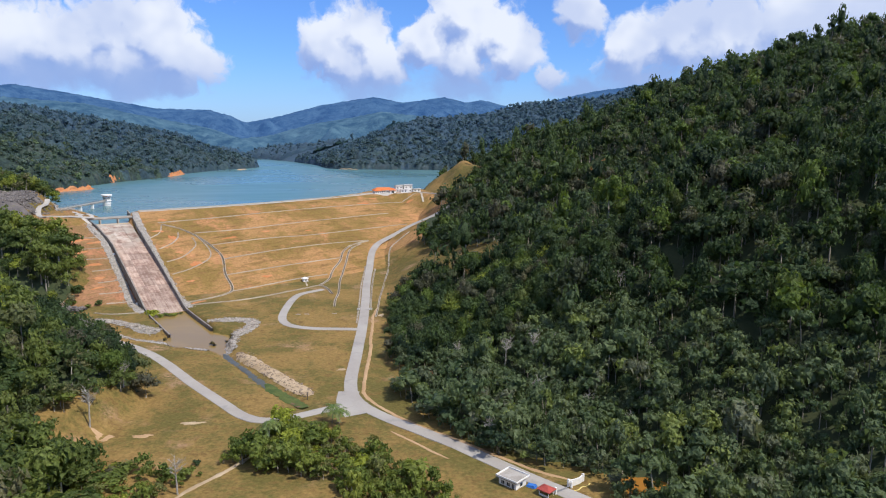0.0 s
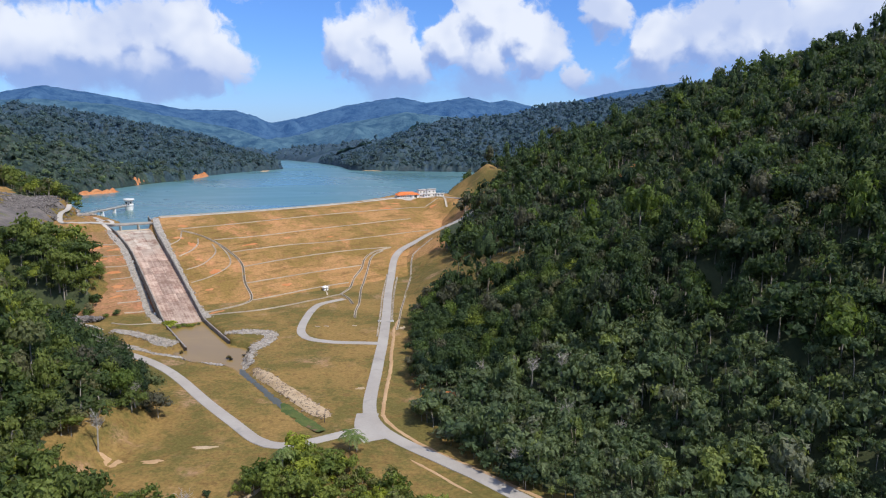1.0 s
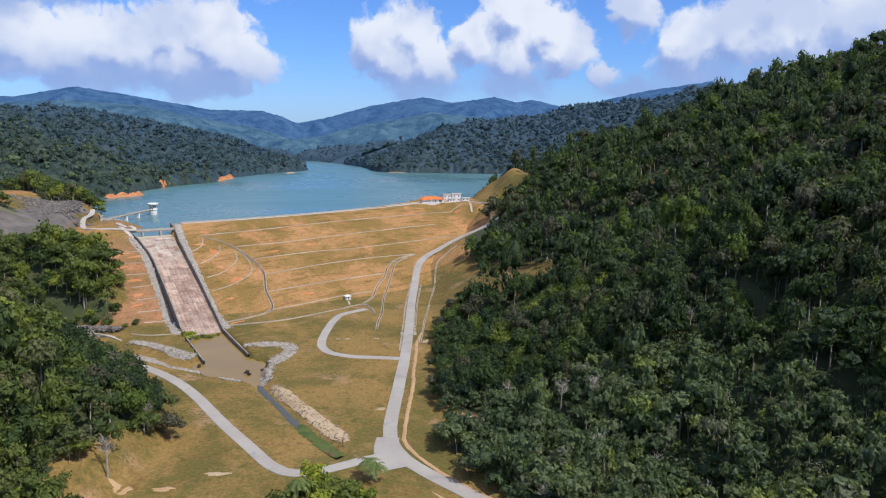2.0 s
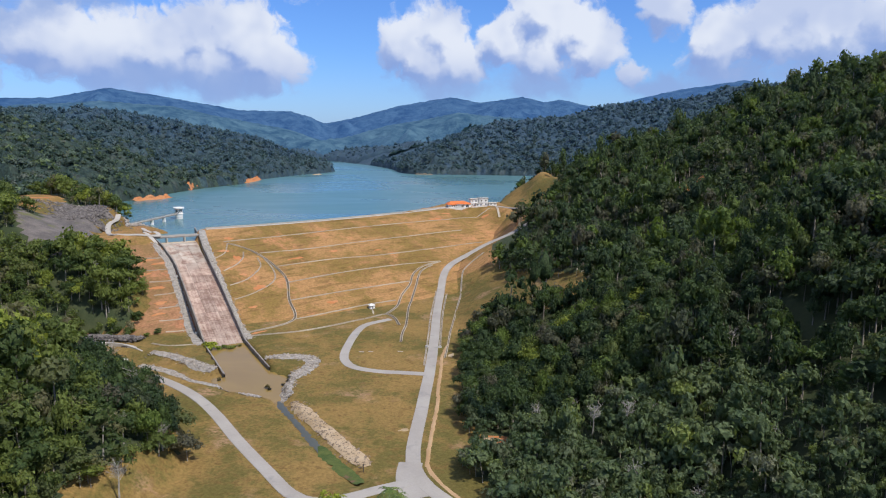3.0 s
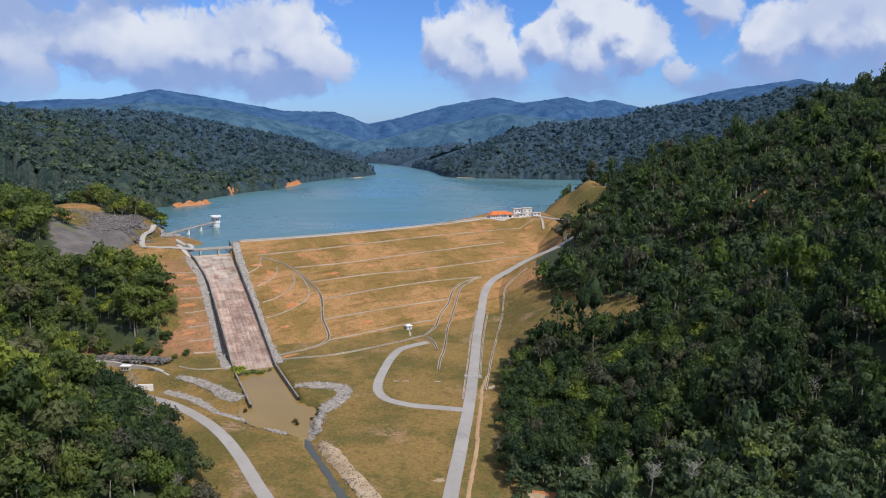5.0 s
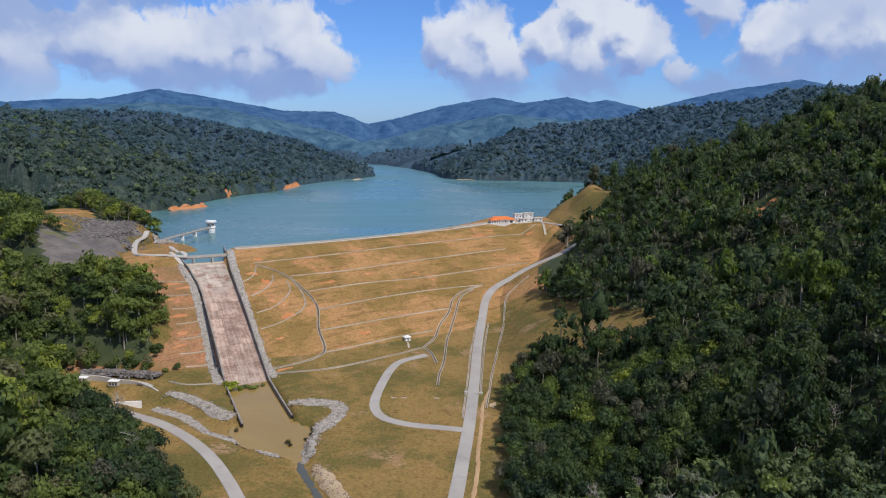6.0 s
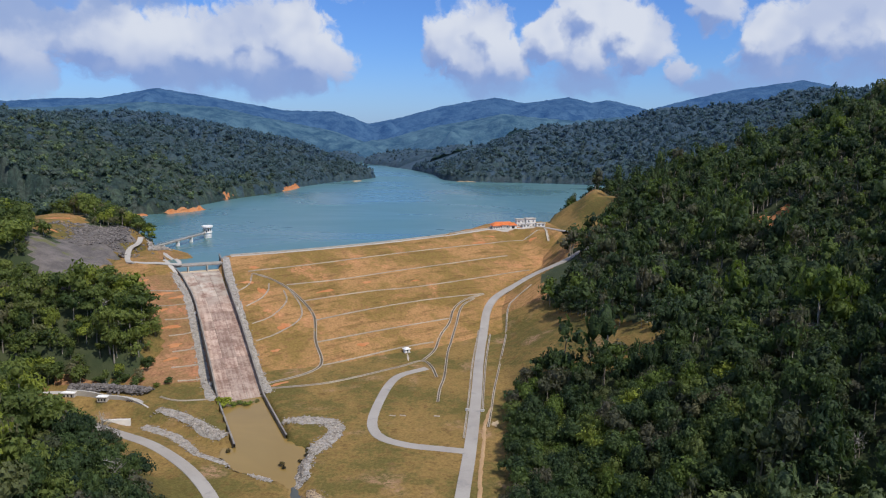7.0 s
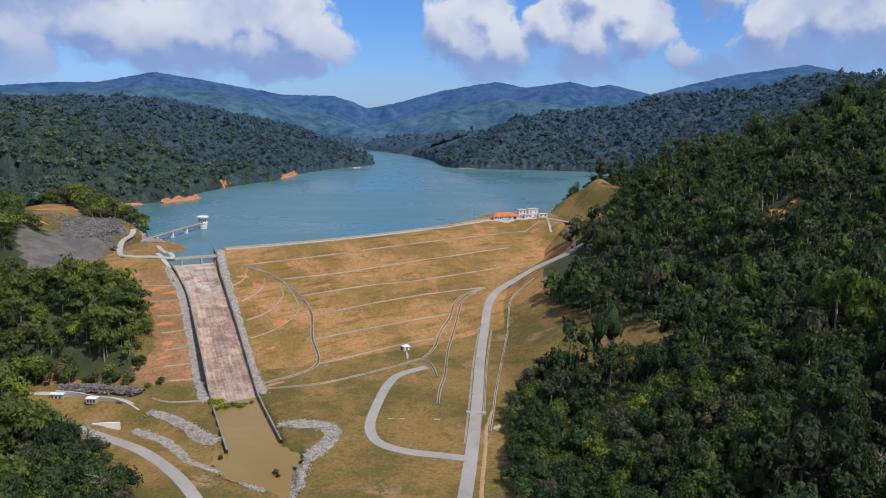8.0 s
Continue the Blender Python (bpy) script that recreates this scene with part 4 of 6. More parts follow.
for i, (x, y, a, b, mat) in enumerate([(-97, 253, 5, 1.6, SAND), (-125, 239, 5, 3, PATH), (-111, 241, 5, 1.5, PATH), (-48, 317, 3, 1.5, SAND), (-10, 312, 4, 3, SAND), (-38, 420, 2, 4, SAND), (-428, 608, 12, 4, EARTH), (-398, 562, 7, 3, EARTH)]):
    tagged(patch(x, y, a, b, .2, mat, None, 50 + i, .12), "worn patch of bare sandy soil in the grass", "bare ground", kind="structure")


def stones(name, label, points, half, size, count, mat, seed, lift=0.0, bed=True, category="riprap"):
    """A bank of tipped stone along a line: loose angular blocks on a bed of rubble."""
    r = np.random.RandomState(seed)
    line = spline(points, 1.5)
    i = r.randint(0, len(line) - 1, count)
    way = line[np.minimum(i + 1, len(line) - 1), :2] - line[i, :2]
    way /= np.linalg.norm(way, axis=1)[:, None]
    off = np.clip(r.normal(0, .5, count), -1.15, 1.15) * half * (1 + .3 * waves(line[i, 0], line[i, 1], 15, seed))
    p = line[i, :2] + np.stack([way[:, 1], -way[:, 0]], 1) * off[:, None] + r.uniform(-.7, .7, (count, 2))
    z = top(p[:, 0], p[:, 1]) + lift * (1 - (off / half / 1.3) ** 2)
    s = size * r.lognormal(0, .3, count)
    stretch = r.uniform(.65, 1.3, (count, 1, 3)) * (1, 1, .75)
    v = BALL_V[None] * s[:, None, None] * stretch * (1 + r.uniform(-.25, .25, (count, len(BALL_V), 1)))
    v = v + np.column_stack([p, z])[:, None]
    f = (BALL_F[None] + (np.arange(count) * len(BALL_V))[:, None, None]).reshape(-1, 3)
    ob = put(name, mesh(name, v.reshape(-1, 3), f, mat))
    tagged(ob, label, category, kind="stuff")
    if bed:
        strip("stone_bed", points, half * .95, ROCKFACE if mat is DARKSTONE else SAND if mat is BANKSTONES else RUBBLE, "bed of grey rubble under tipped stone", "riprap", .2 + lift * .6, .25)


def icosa():
    bm = bmesh.new()
    bmesh.ops.create_icosphere(bm, subdivisions=1, radius=1)
    v, f = np.array([p.co for p in bm.verts]), np.array([[q.index for q in t.verts] for t in bm.faces])
    bm.free()
    return v, f


BALL_V, BALL_F = icosa()
RUBBLE = material("rubble", ((0.22, 0.20, 0.18), (0.40, 0.37, 0.33)), 0.5, 1.6, 0.95, 0.35)
for s in (-1, 1):
    line = [chute_at(a, s * (chute_half(a, s) + 3.1 + .6 * (s > 0)), 0)[:2] for a in (6, 40, 80, 120, 160)]
    stones("riprap", "grey stone pitching beside the spillway wall", line, 2.7, .36, 1300, STONES, 91 + s, .1)
stones("riprap", "bank of tipped grey stone beside the muddy pool", [(-141, 402), (-129, 405), (-118, 405), (-112, 395), (-114, 381), (-117, 366), (-111, 345)], 4.2, .44, 1300, STONES, 93, .2)
stones("riprap", "bank of tipped grey stone below the spillway wall", [(-209, 402), (-196, 399), (-183, 392), (-172, 385), (-161, 381)], 3.4, .36, 800, STONES, 94, .3)
stones("riprap", "winding bank of tipped grey stone beside the pool", [(-209, 389), (-189, 382), (-178, 374), (-167, 364), (-155, 359), (-145, 356), (-133, 351), (-122, 345)], 2.8, .36, 1000, STONES, 95, .15)
stones("riprap", "low earthy stone bank along the stream bed", [(-105, 341), (-90, 323), (-76, 306), (-66, 294), (-56, 283)], 3.6, .34, 700, BANKSTONES, 96, .1)
stones("dark_stone_wall", "dark stone pitching below the wooded bank", [(-272, 419), (-256, 422), (-246, 422), (-236, 422), (-226, 421)], 4.6, .75, 600, DARKSTONE, 97, 2.4)
stones("riprap", "pale stone islet at the foot of the footbridge", [(-352, 634), (-347, 622), (-338, 612), (-330, 604)], 7.5, .55, 700, STONES, 98, .4)
stones("rock_slope", "slope of broken dark grey rock above the terrace", [(-352, 560), (-360, 575), (-374, 592), (-390, 604), (-404, 612)], 24, .75, 1500, DARKSTONE, 99, .1, bed=False, category="rocks")


def bluff(points, tall, mat, label, seed):
    """A raw low bank at the water's edge: a steep, ragged face of bare earth with a crumbled foot."""
    r = np.random.RandomState(seed)
    line = spline(points, 3)
    way = np.gradient(line, axis=0)
    way /= np.linalg.norm(way, axis=1)[:, None]
    inland = np.stack([-way[:, 1], way[:, 0]], 1)
    line = line + 5 * inland
    ends = np.minimum(1, np.minimum(np.arange(len(line)), np.arange(len(line))[::-1]) / 2.5 + .25)
    h = tall * ends * np.clip(1 + .45 * waves(line[:, 0], line[:, 1], 16, seed) + r.uniform(-.15, .15, len(line)), .3, 1.7)
    rows = []
    for off, up in ((-3.5, -1.5), (-1.5, .25), (0, .35), (.8, .75), (1.6, 1.0), (4.5, 1.05), (7, .4)):
        p = line + inland * (off + r.uniform(-.5, .5, (len(line), 1)))
        rows.append(np.column_stack([p, up * (h if up > 0 else np.ones(len(line)))]))
    v = np.stack(rows, 1).reshape(-1, 3)
    i = (np.arange(len(line) - 1)[:, None] * 7 + np.arange(6)[None]).ravel()
    tagged(put("earth_bluff", mesh("earth_bluff", v, np.stack([i, i + 7, i + 8, i + 1], 1), mat)), label, "bank", kind="structure")


SHORE_CUTS = [([(-524, 832), (-518, 848), (-508, 862)], 2.4), ([(-492, 882), (-488, 900), (-478, 914), (-474, 942)], 4.0), ([(-508, 1062), (-510, 1082), (-508, 1100)], 7.5),
              ([(-490, 1226), (-486, 1256), (-490, 1300), (-494, 1328)], 5.5)]
for k, (points, tall) in enumerate(SHORE_CUTS):
    bluff(points, tall, EARTH, "raw orange earth bluff at the reservoir's edge", 140 + k)
for k, points in enumerate(([(-440, 1500), (-432, 1530)], [(-192, 1580), (-215, 1582), (-236, 1584)])):
    bluff(points, 1.6, SAND, "pale sandy spit at the reservoir's edge", 150 + k)


# ---------------------------------------------------------------- muddy pool and stream
def pool(name, line, level, mat, label, reach):
    size = np.concatenate([[0], np.cumsum(np.hypot(*np.diff(line[:, :2], axis=0).T))])
    x0, x1, y0, y1 = line[:, 0].min() - 26, line[:, 0].max() + 26, line[:, 1].min() - 26, line[:, 1].max() + 26
    v, q = grid(np.arange(x0, x1, .8), np.arange(y0, y1, .8), lambda x, y: 0 * x + level)
    c = v[q].mean(1)
    away, run, _ = along(line, c[:, 0], c[:, 1])
    a, b = chute_frame(c[:, 0], c[:, 1])
    q = q[(away < np.interp(run, size, line[:, 2]) + reach) & (land(c[:, 0], c[:, 1]) < level + .3) & ((a > 120) | (np.abs(b) > 40)) & ((np.abs(b) < chute_half(a, b)) | (a > 214))]
    keep, q = np.unique(q, return_inverse=True)
    ob = put(name, mesh(name, v[keep], q.reshape(-1, 4), mat))
    tagged(ob, label, "pool", kind="structure")


pool("muddy_pool", POOL[:28], -39.6, MUD, "still brown muddy pool below the spillway", 6)
strip("stream", [(-114, 346), (-109, 338), (-104, 331), (-95, 319), (-86, 306), (-78, 296), (-70, 286)], 2.0, STREAM, "shallow dark stream winding through the grass", "stream", .9, .5, level=True)
strip("stream_bank", [(-80, 300), (-74, 292), (-67, 284), (-60, 276), (-56, 271)], 3.2, REEDS, "rank green growth along the stream bed", "reeds", 1.0, .5, level=True)


def pond():
    bm = bmesh.new()
    r = random.Random(3)
    bm.faces.new([bm.verts.new((66 + math.cos(a / 28 * 6.283) * 9.5 * r.uniform(.9, 1.1), 208 + math.sin(a / 28 * 6.283) * 6.4 * r.uniform(.9, 1.1), -37.8)) for a in range(28)])
    tagged(part("pond", bm, POND, None), "small orange-brown pond among plantation trees", "pond", kind="structure")


pond()
# ---------------------------------------------------------------- bridges and intake tower
def lathe(profile, sides, turn=0.0):
    """A body turned round z out of (radius, height) pairs, closed at both ends."""
    bm = bmesh.new()
    rings = [[bm.verts.new((r * math.cos(6.2832 * (k + turn) / sides), r * math.sin(6.2832 * (k + turn) / sides), z)) for k in range(sides)] for r, z in profile]
    for a, b in zip(rings, rings[1:]):
        for k in range(sides):
            bm.faces.new((a[k], a[(k + 1) % sides], b[(k + 1) % sides], b[k]))
    bm.faces.new(rings[0][::-1]), bm.faces.new(rings[-1])
    return bm


def rail(name, parent, start, end, height=1.1, gap=2.5):
    """A plain tubular railing: posts and two bars, between two points."""
    a, b = Vector(start), Vector(end)
    n = max(1, round((b - a).length / gap))
    bm = bmesh.new()
    side = (b - a).normalized()
    for k in range(n + 1):
        p = a.lerp(b, k / n)
        box(bm, p.x - .06, p.x + .06, p.y - .06, p.y + .06, p.z, p.z + height)
    v = []
    for z in (height, height * .55):
        for p in (a, b):
            out = Vector((-side.y, side.x, 0)) * .05
            v += [bm.verts.new(p + out + Vector((0, 0, z - .05))), bm.verts.new(p - out + Vector((0, 0, z - .05))), bm.verts.new(p - out + Vector((0, 0, z + .05))), bm.verts.new(p + out + Vector((0, 0, z + .05)))]
    for o in (0, 8):
        for k in range(4):
            bm.faces.new((v[o + k], v[o + (k + 1) % 4], v[o + 4 + (k + 1) % 4], v[o + 4 + k]))
    return part(name, bm, STEEL, parent)


def spillway_bridge():
    ang = math.degrees(math.atan2(CH_RIGHT[1], CH_RIGHT[0]))
    at = chute_at(-7.5, 0, 0)
    ob = thing("road_bridge", at, "concrete road bridge on two piers over the spillway sill", "bridge", turn=ang)
    part("deck", block(-17.5, 23.5, -2.6, 2.6, 5.0, 5.9, bevel=.08), WALLDARK, ob)
    for y in (-2.55, 2.15):
        part("parapet", block(-17.5, 23.5, y, y + .4, 5.9, 6.8), CONCRETE, ob)
    for x in (-4, 9.5):
        part("pier", block(x - .5, x + .5, -3.2, 3.0, -3, 5.02, bevel=.2), CONCRETE, ob)


def footbridge():
    ob = thing("footbridge", (-353.5, 0, 0), "slender concrete footbridge over water to the intake tower", "bridge")
    part("deck", block(-1.3, 1.3, 609, 713.5, 5.2, 5.9, bevel=.06), CONCRETE, ob)
    for x in (-1.25, 1.05):
        part("girder", block(x, x + .2, 609, 713.5, 4.3, 5.2), WALLDARK, ob)
        rail("railing", ob, (x + .1, 609, 5.9), (x + .1, 713.5, 5.9))
    for y in (642, 666, 689):
        bm = bmesh.new()
        v = [bm.verts.new((sx * w, y + sy * d, z)) for z, w, d in ((-12, 2.2, 1.3), (3.2, 1.3, .9), (4.3, 1.5, 1.2)) for sx, sy in ((-1, -1), (1, -1), (1, 1), (-1, 1))]
        for a in (0, 4):
            for k in range(4):
                bm.faces.new((v[a + k], v[a + (k + 1) % 4], v[a + 4 + (k + 1) % 4], v[a + 4 + k]))
        bm.faces.new(v[:4][::-1]), bm.faces.new(v[8:])
        part("pier", bm, WALLPAINT, ob, "white tapered pier standing in the water")


def intake_tower():
    ob = thing("intake_tower", (-353, 719, 0), "white round intake tower with a flat overhanging roof", "tower")
    part("shaft", lathe([(3.7, -20), (3.7, 1.2), (4.0, 1.6), (4.0, 4.2), (3.6, 4.9)], 16), WALLPAINT, ob)
    part("floor_deck", lathe([(4.6, 4.9), (4.7, 5.0), (4.7, 5.5), (4.6, 5.6)], 16), WALLPAINT, ob)
    part("house", lathe([(3.7, 5.55), (3.7, 9.9)], 12), WALLPAINT, ob)
    for k in range(12):
        a = 30 * k + 15
        m = pose(0, 0, 0, 0, 0, a)
        if k in (9,):
            bm = block(3.45, 3.68, -.6, .6, 5.6, 8.0)
        elif k % 3 == 0:
            continue
        else:
            bm = block(3.4, 3.66, -.75, .75, 6.9, 8.9)
        bm.transform(m)
        window = part("door" if k == 9 else "window", bm, GLASS, ob, "dark window opening")
        bm = bmesh.new()
        for b in ((3.5, 3.74, -.85, -.72, 6.8, 9.0), (3.5, 3.74, .72, .85, 6.8, 9.0), (3.5, 3.76, -.9, .9, 8.9, 9.02), (3.5, 3.80, -.9, .9, 6.76, 6.9)):
            box(bm, *b)
        bm.transform(m)
        part("frame", bm, WALLPAINT, window)
    part("fascia", lathe([(4.3, 9.85), (4.4, 9.9), (4.4, 10.25), (4.3, 10.3)], 16), ROOFTILE, ob, "thin orange-red band under the roof")
    part("roof", lathe([(5.1, 10.28), (5.4, 10.5), (5.4, 11.7), (5.1, 11.9)], 16), WALLPAINT, ob, "thick flat white roof slab")
    rail("railing", ob, (-2.5, -4.5, 5.55), (2.5, -4.5, 5.55))


spillway_bridge()
footbridge()
intake_tower()
apron = spline([(-283, 553), (-296, 549), (-313, 545), (-327, 555), (-343, 579), (-347, 598), (-352, 609)], 3)
tagged(ribbon("road", apron, 1.9, .15, PALE_ROAD), "pale service road looping round the grassed terrace", "road", kind="structure")
walkway = [chute_at(a, chute_half(a) + 2.0, 0)[:2] for a in (-22, -10, 0, 8)]
tagged(strip("walkway", walkway, 1.6, PALE_ROAD, "paved strip beside the spillway wall", "path", .25), kind="structure")
landing = [chute_at(a, -chute_half(a, -1) - 3.2, 0)[:2] for a in (-16, -6, 4, 16)]
tagged(strip("walkway", landing, 2.6, RUBBLE, "paved strip beside the spillway wall", "path", .25), kind="structure")
walkway = [(-283, 553), (-296, 566), (-310, 580), (-322, 594)]
tagged(strip("walkway", walkway, 1.6, PALE_ROAD, "paved strip along the terrace's water side", "path", .2), kind="structure")


# ---------------------------------------------------------------- buildings
def hip_roof(x0, x1, y0, y1, z, rise, over, mat, parent, label="", ridge=.5):
    bm = bmesh.new()
    x0, x1, y0, y1 = x0 - over, x1 + over, y0 - over, y1 + over
    h = min(x1 - x0, y1 - y0) * ridge
    e = [bm.verts.new(p) for p in ((x0, y0, z), (x1, y0, z), (x1, y1, z), (x0, y1, z))]
    d = [bm.verts.new((p.co.x, p.co.y, z - .22)) for p in e]
    if x1 - x0 >= y1 - y0:
        r = [bm.verts.new((x0 + h, (y0 + y1) / 2, z + rise)), bm.verts.new((x1 - h, (y0 + y1) / 2, z + rise))]
        faces = ((e[0], e[1], r[1], r[0]), (e[2], e[3], r[0], r[1]), (e[1], e[2], r[1]), (e[3], e[0], r[0]))
    else:
        r = [bm.verts.new(((x0 + x1) / 2, y0 + h, z + rise)), bm.verts.new(((x0 + x1) / 2, y1 - h, z + rise))]
        faces = ((e[0], e[1], r[0]), (e[1], e[2], r[1], r[0]), (e[2], e[3], r[1]), (e[3], e[0], r[0], r[1]))
    for f in faces:
        bm.faces.new(f)
    for k in range(4):
        bm.faces.new((d[k], d[(k + 1) % 4], e[(k + 1) % 4], e[k]))
    bm.faces.new(d[::-1])
    return part("roof", bm, mat, parent, label)


def window(parent, x, z, w, h, y, face=-1, name="window"):
    """A framed window (or door) in a wall whose outer face lies at y."""
    f = face
    pane = part(name, block(x - w / 2, x + w / 2, min(y + f * .02, y - f * .1), max(y + f * .02, y - f * .1), z, z + h), GLASS, parent)
    bm = bmesh.new()
    for a in ((x - w / 2 - .12, x - w / 2, z - .1, z + h + .1), (x + w / 2, x + w / 2 + .12, z - .1, z + h + .1), (x - w / 2, x + w / 2, z + h, z + h + .12), (x - w / 2 - .2, x + w / 2 + .2, z - .2, z), (x - .04, x + .04, z, z + h)):
        box(bm, a[0], a[1], min(y + f * .1, y), max(y + f * .1, y), a[2], a[3])
    part("frame", bm, WALLPAINT, pane)


def end_window(parent, y, z, w, h, x, face=1):
    pane = part("window", block(min(x + face * .02, x - face * .1), max(x + face * .02, x - face * .1), y - w / 2, y + w / 2, z, z + h), GLASS, parent)
    bm = bmesh.new()
    for a in ((y - w / 2 - .12, y - w / 2, z - .1, z + h + .1), (y + w / 2, y + w / 2 + .12, z - .1, z + h + .1), (y - w / 2, y + w / 2, z + h, z + h + .12), (y - w / 2 - .2, y + w / 2 + .2, z - .2, z)):
        box(bm, min(x + face * .1, x), max(x + face * .1, x), a[0], a[1], a[2], a[3])
    part("frame", bm, WALLPAINT, pane)


def office():
    z = float(top(-66, 782)) - .1
    ob = thing("office_building", (-67, 783, z), "long white office with an orange tiled hip roof", "building", turn=24)
    part("wall", block(-12, 11, -3.5, 4.5, 0, 3.7), WALLPAINT, ob)
    part("porch_wall", block(-13, -5, -7, -3.5, 0, 3.3), WALLPAINT, ob)
    part("wing_wall", block(5, 12.5, -5.5, -3.4, 0, 3.4), WALLPAINT, ob)
    part("plinth", block(-14, 14, -8, 5.5, -1.5, .25), CONCRETE, ob)
    hip_roof(-12, 11, -3.5, 4.5, 3.7, 2.9, 1.0, ROOFTILE, ob)
    hip_roof(-13, -5, -7, -1.0, 3.4, 2.3, .8, ROOFTILE, ob)
    hip_roof(5, 12.5, -5.5, 0, 3.5, 2.2, .8, ROOFTILE, ob)
    for x in (-11.5, -9, -6.5):
        window(ob, x, 1.0, 1.5, 1.5, -7)
    for x in (-3.2, -.8, 1.6, 3.8):
        window(ob, x, 1.0, 1.6, 1.6, -3.5)
    window(ob, 8.8, .3, 3.2, 2.4, -5.5, name="doorway")
    for x in (-4.4, -1.6, 1.2, 4.0):
        part("column", block(x - .2, x + .2, -5.2, -4.8, 0, 3.6), WALLPAINT, ob)


def control_house(x, y, w, d, h, turn, floors, label, name="control_building"):
    z = float(top(x, y)) - .1
    ob = thing(name, (x, y, z), label, "building", turn=turn)
    part("wall", block(-w / 2, w / 2, -d / 2, d / 2, -1, h), WALLPAINT, ob)
    part("roof", block(-w / 2 - .6, w / 2 + .6, -d / 2 - .6, d / 2 + .6, h, h + .5, bevel=.08), FLATROOF, ob, "flat pale roof slab")
    part("parapet", block(-w / 2 - .3, w / 2 + .3, -d / 2 - .3, -d / 2 - .05, h + .5, h + 1.1), WALLPAINT, ob)
    step = h / floors
    for k in range(floors):
        n = max(2, int(w / 3.4))
        for i in range(n):
            window(ob, -w / 2 + (i + .5) * w / n, k * step + 1.0, min(1.5, w / n * .6), 1.4, -d / 2)
        end_window(ob, 0, k * step + 1.0, 1.6, 1.4, w / 2)
        if k:
            part("ledge", block(-w / 2 - .35, w / 2 + .35, -d / 2 - .35, d / 2 + .35, k * step - .12, k * step + .12), WALLPAINT, ob)


office()
control_house(-51.5, 800, 8, 7, 7.4, 20, 2, "white two-storey control building with dark windows")
control_house(-41.5, 806, 10, 8, 7.8, 20, 2, "white two-storey block with a flat pale roof")
control_house(-45, 795, 7, 4, 3.0, 20, 1, "low white annex in front of the control building", "annex")
control_house(-31, 806, 9, 5, 2.9, 24, 1, "low grey-white equipment shed beside the crest road", "shed")
tagged(strip("yard", [(-84, 768), (-70, 774), (-52, 784), (-36, 797)], 5.0, PALE_ROAD, "paved yard in front of the office", "yard", .2), kind="structure")


def gauge_hut():
    x, y = -106, 520
    ob = thing("gauge_hut", (x, y, float(top(x, y)) - .2), "small white hut with a pale roof in the grass", "hut", turn=40)
    part("wall", block(-1.7, 1.7, -1.5, 1.5, 0, 2.6), WALLPAINT, ob)
    part("plinth", block(-2.3, 2.3, -2.1, 2.1, -.6, .2), CONCRETE, ob)
    hip_roof(-1.7, 1.7, -1.5, 1.5, 2.6, 1.1, .6, WALLPAINT, ob, "pale shallow roof")
    window(ob, 0, .2, 1.0, 2.0, -1.5, name="door")
    end_window(ob, 0, 1.1, 1.0, .9, 1.7)
    tagged(strip("footpath", [(-105, 517), (-103, 511), (-101, 503)], .8, DRAIN, "short paved path to the hut", "path", .2), kind="structure")


gauge_hut()


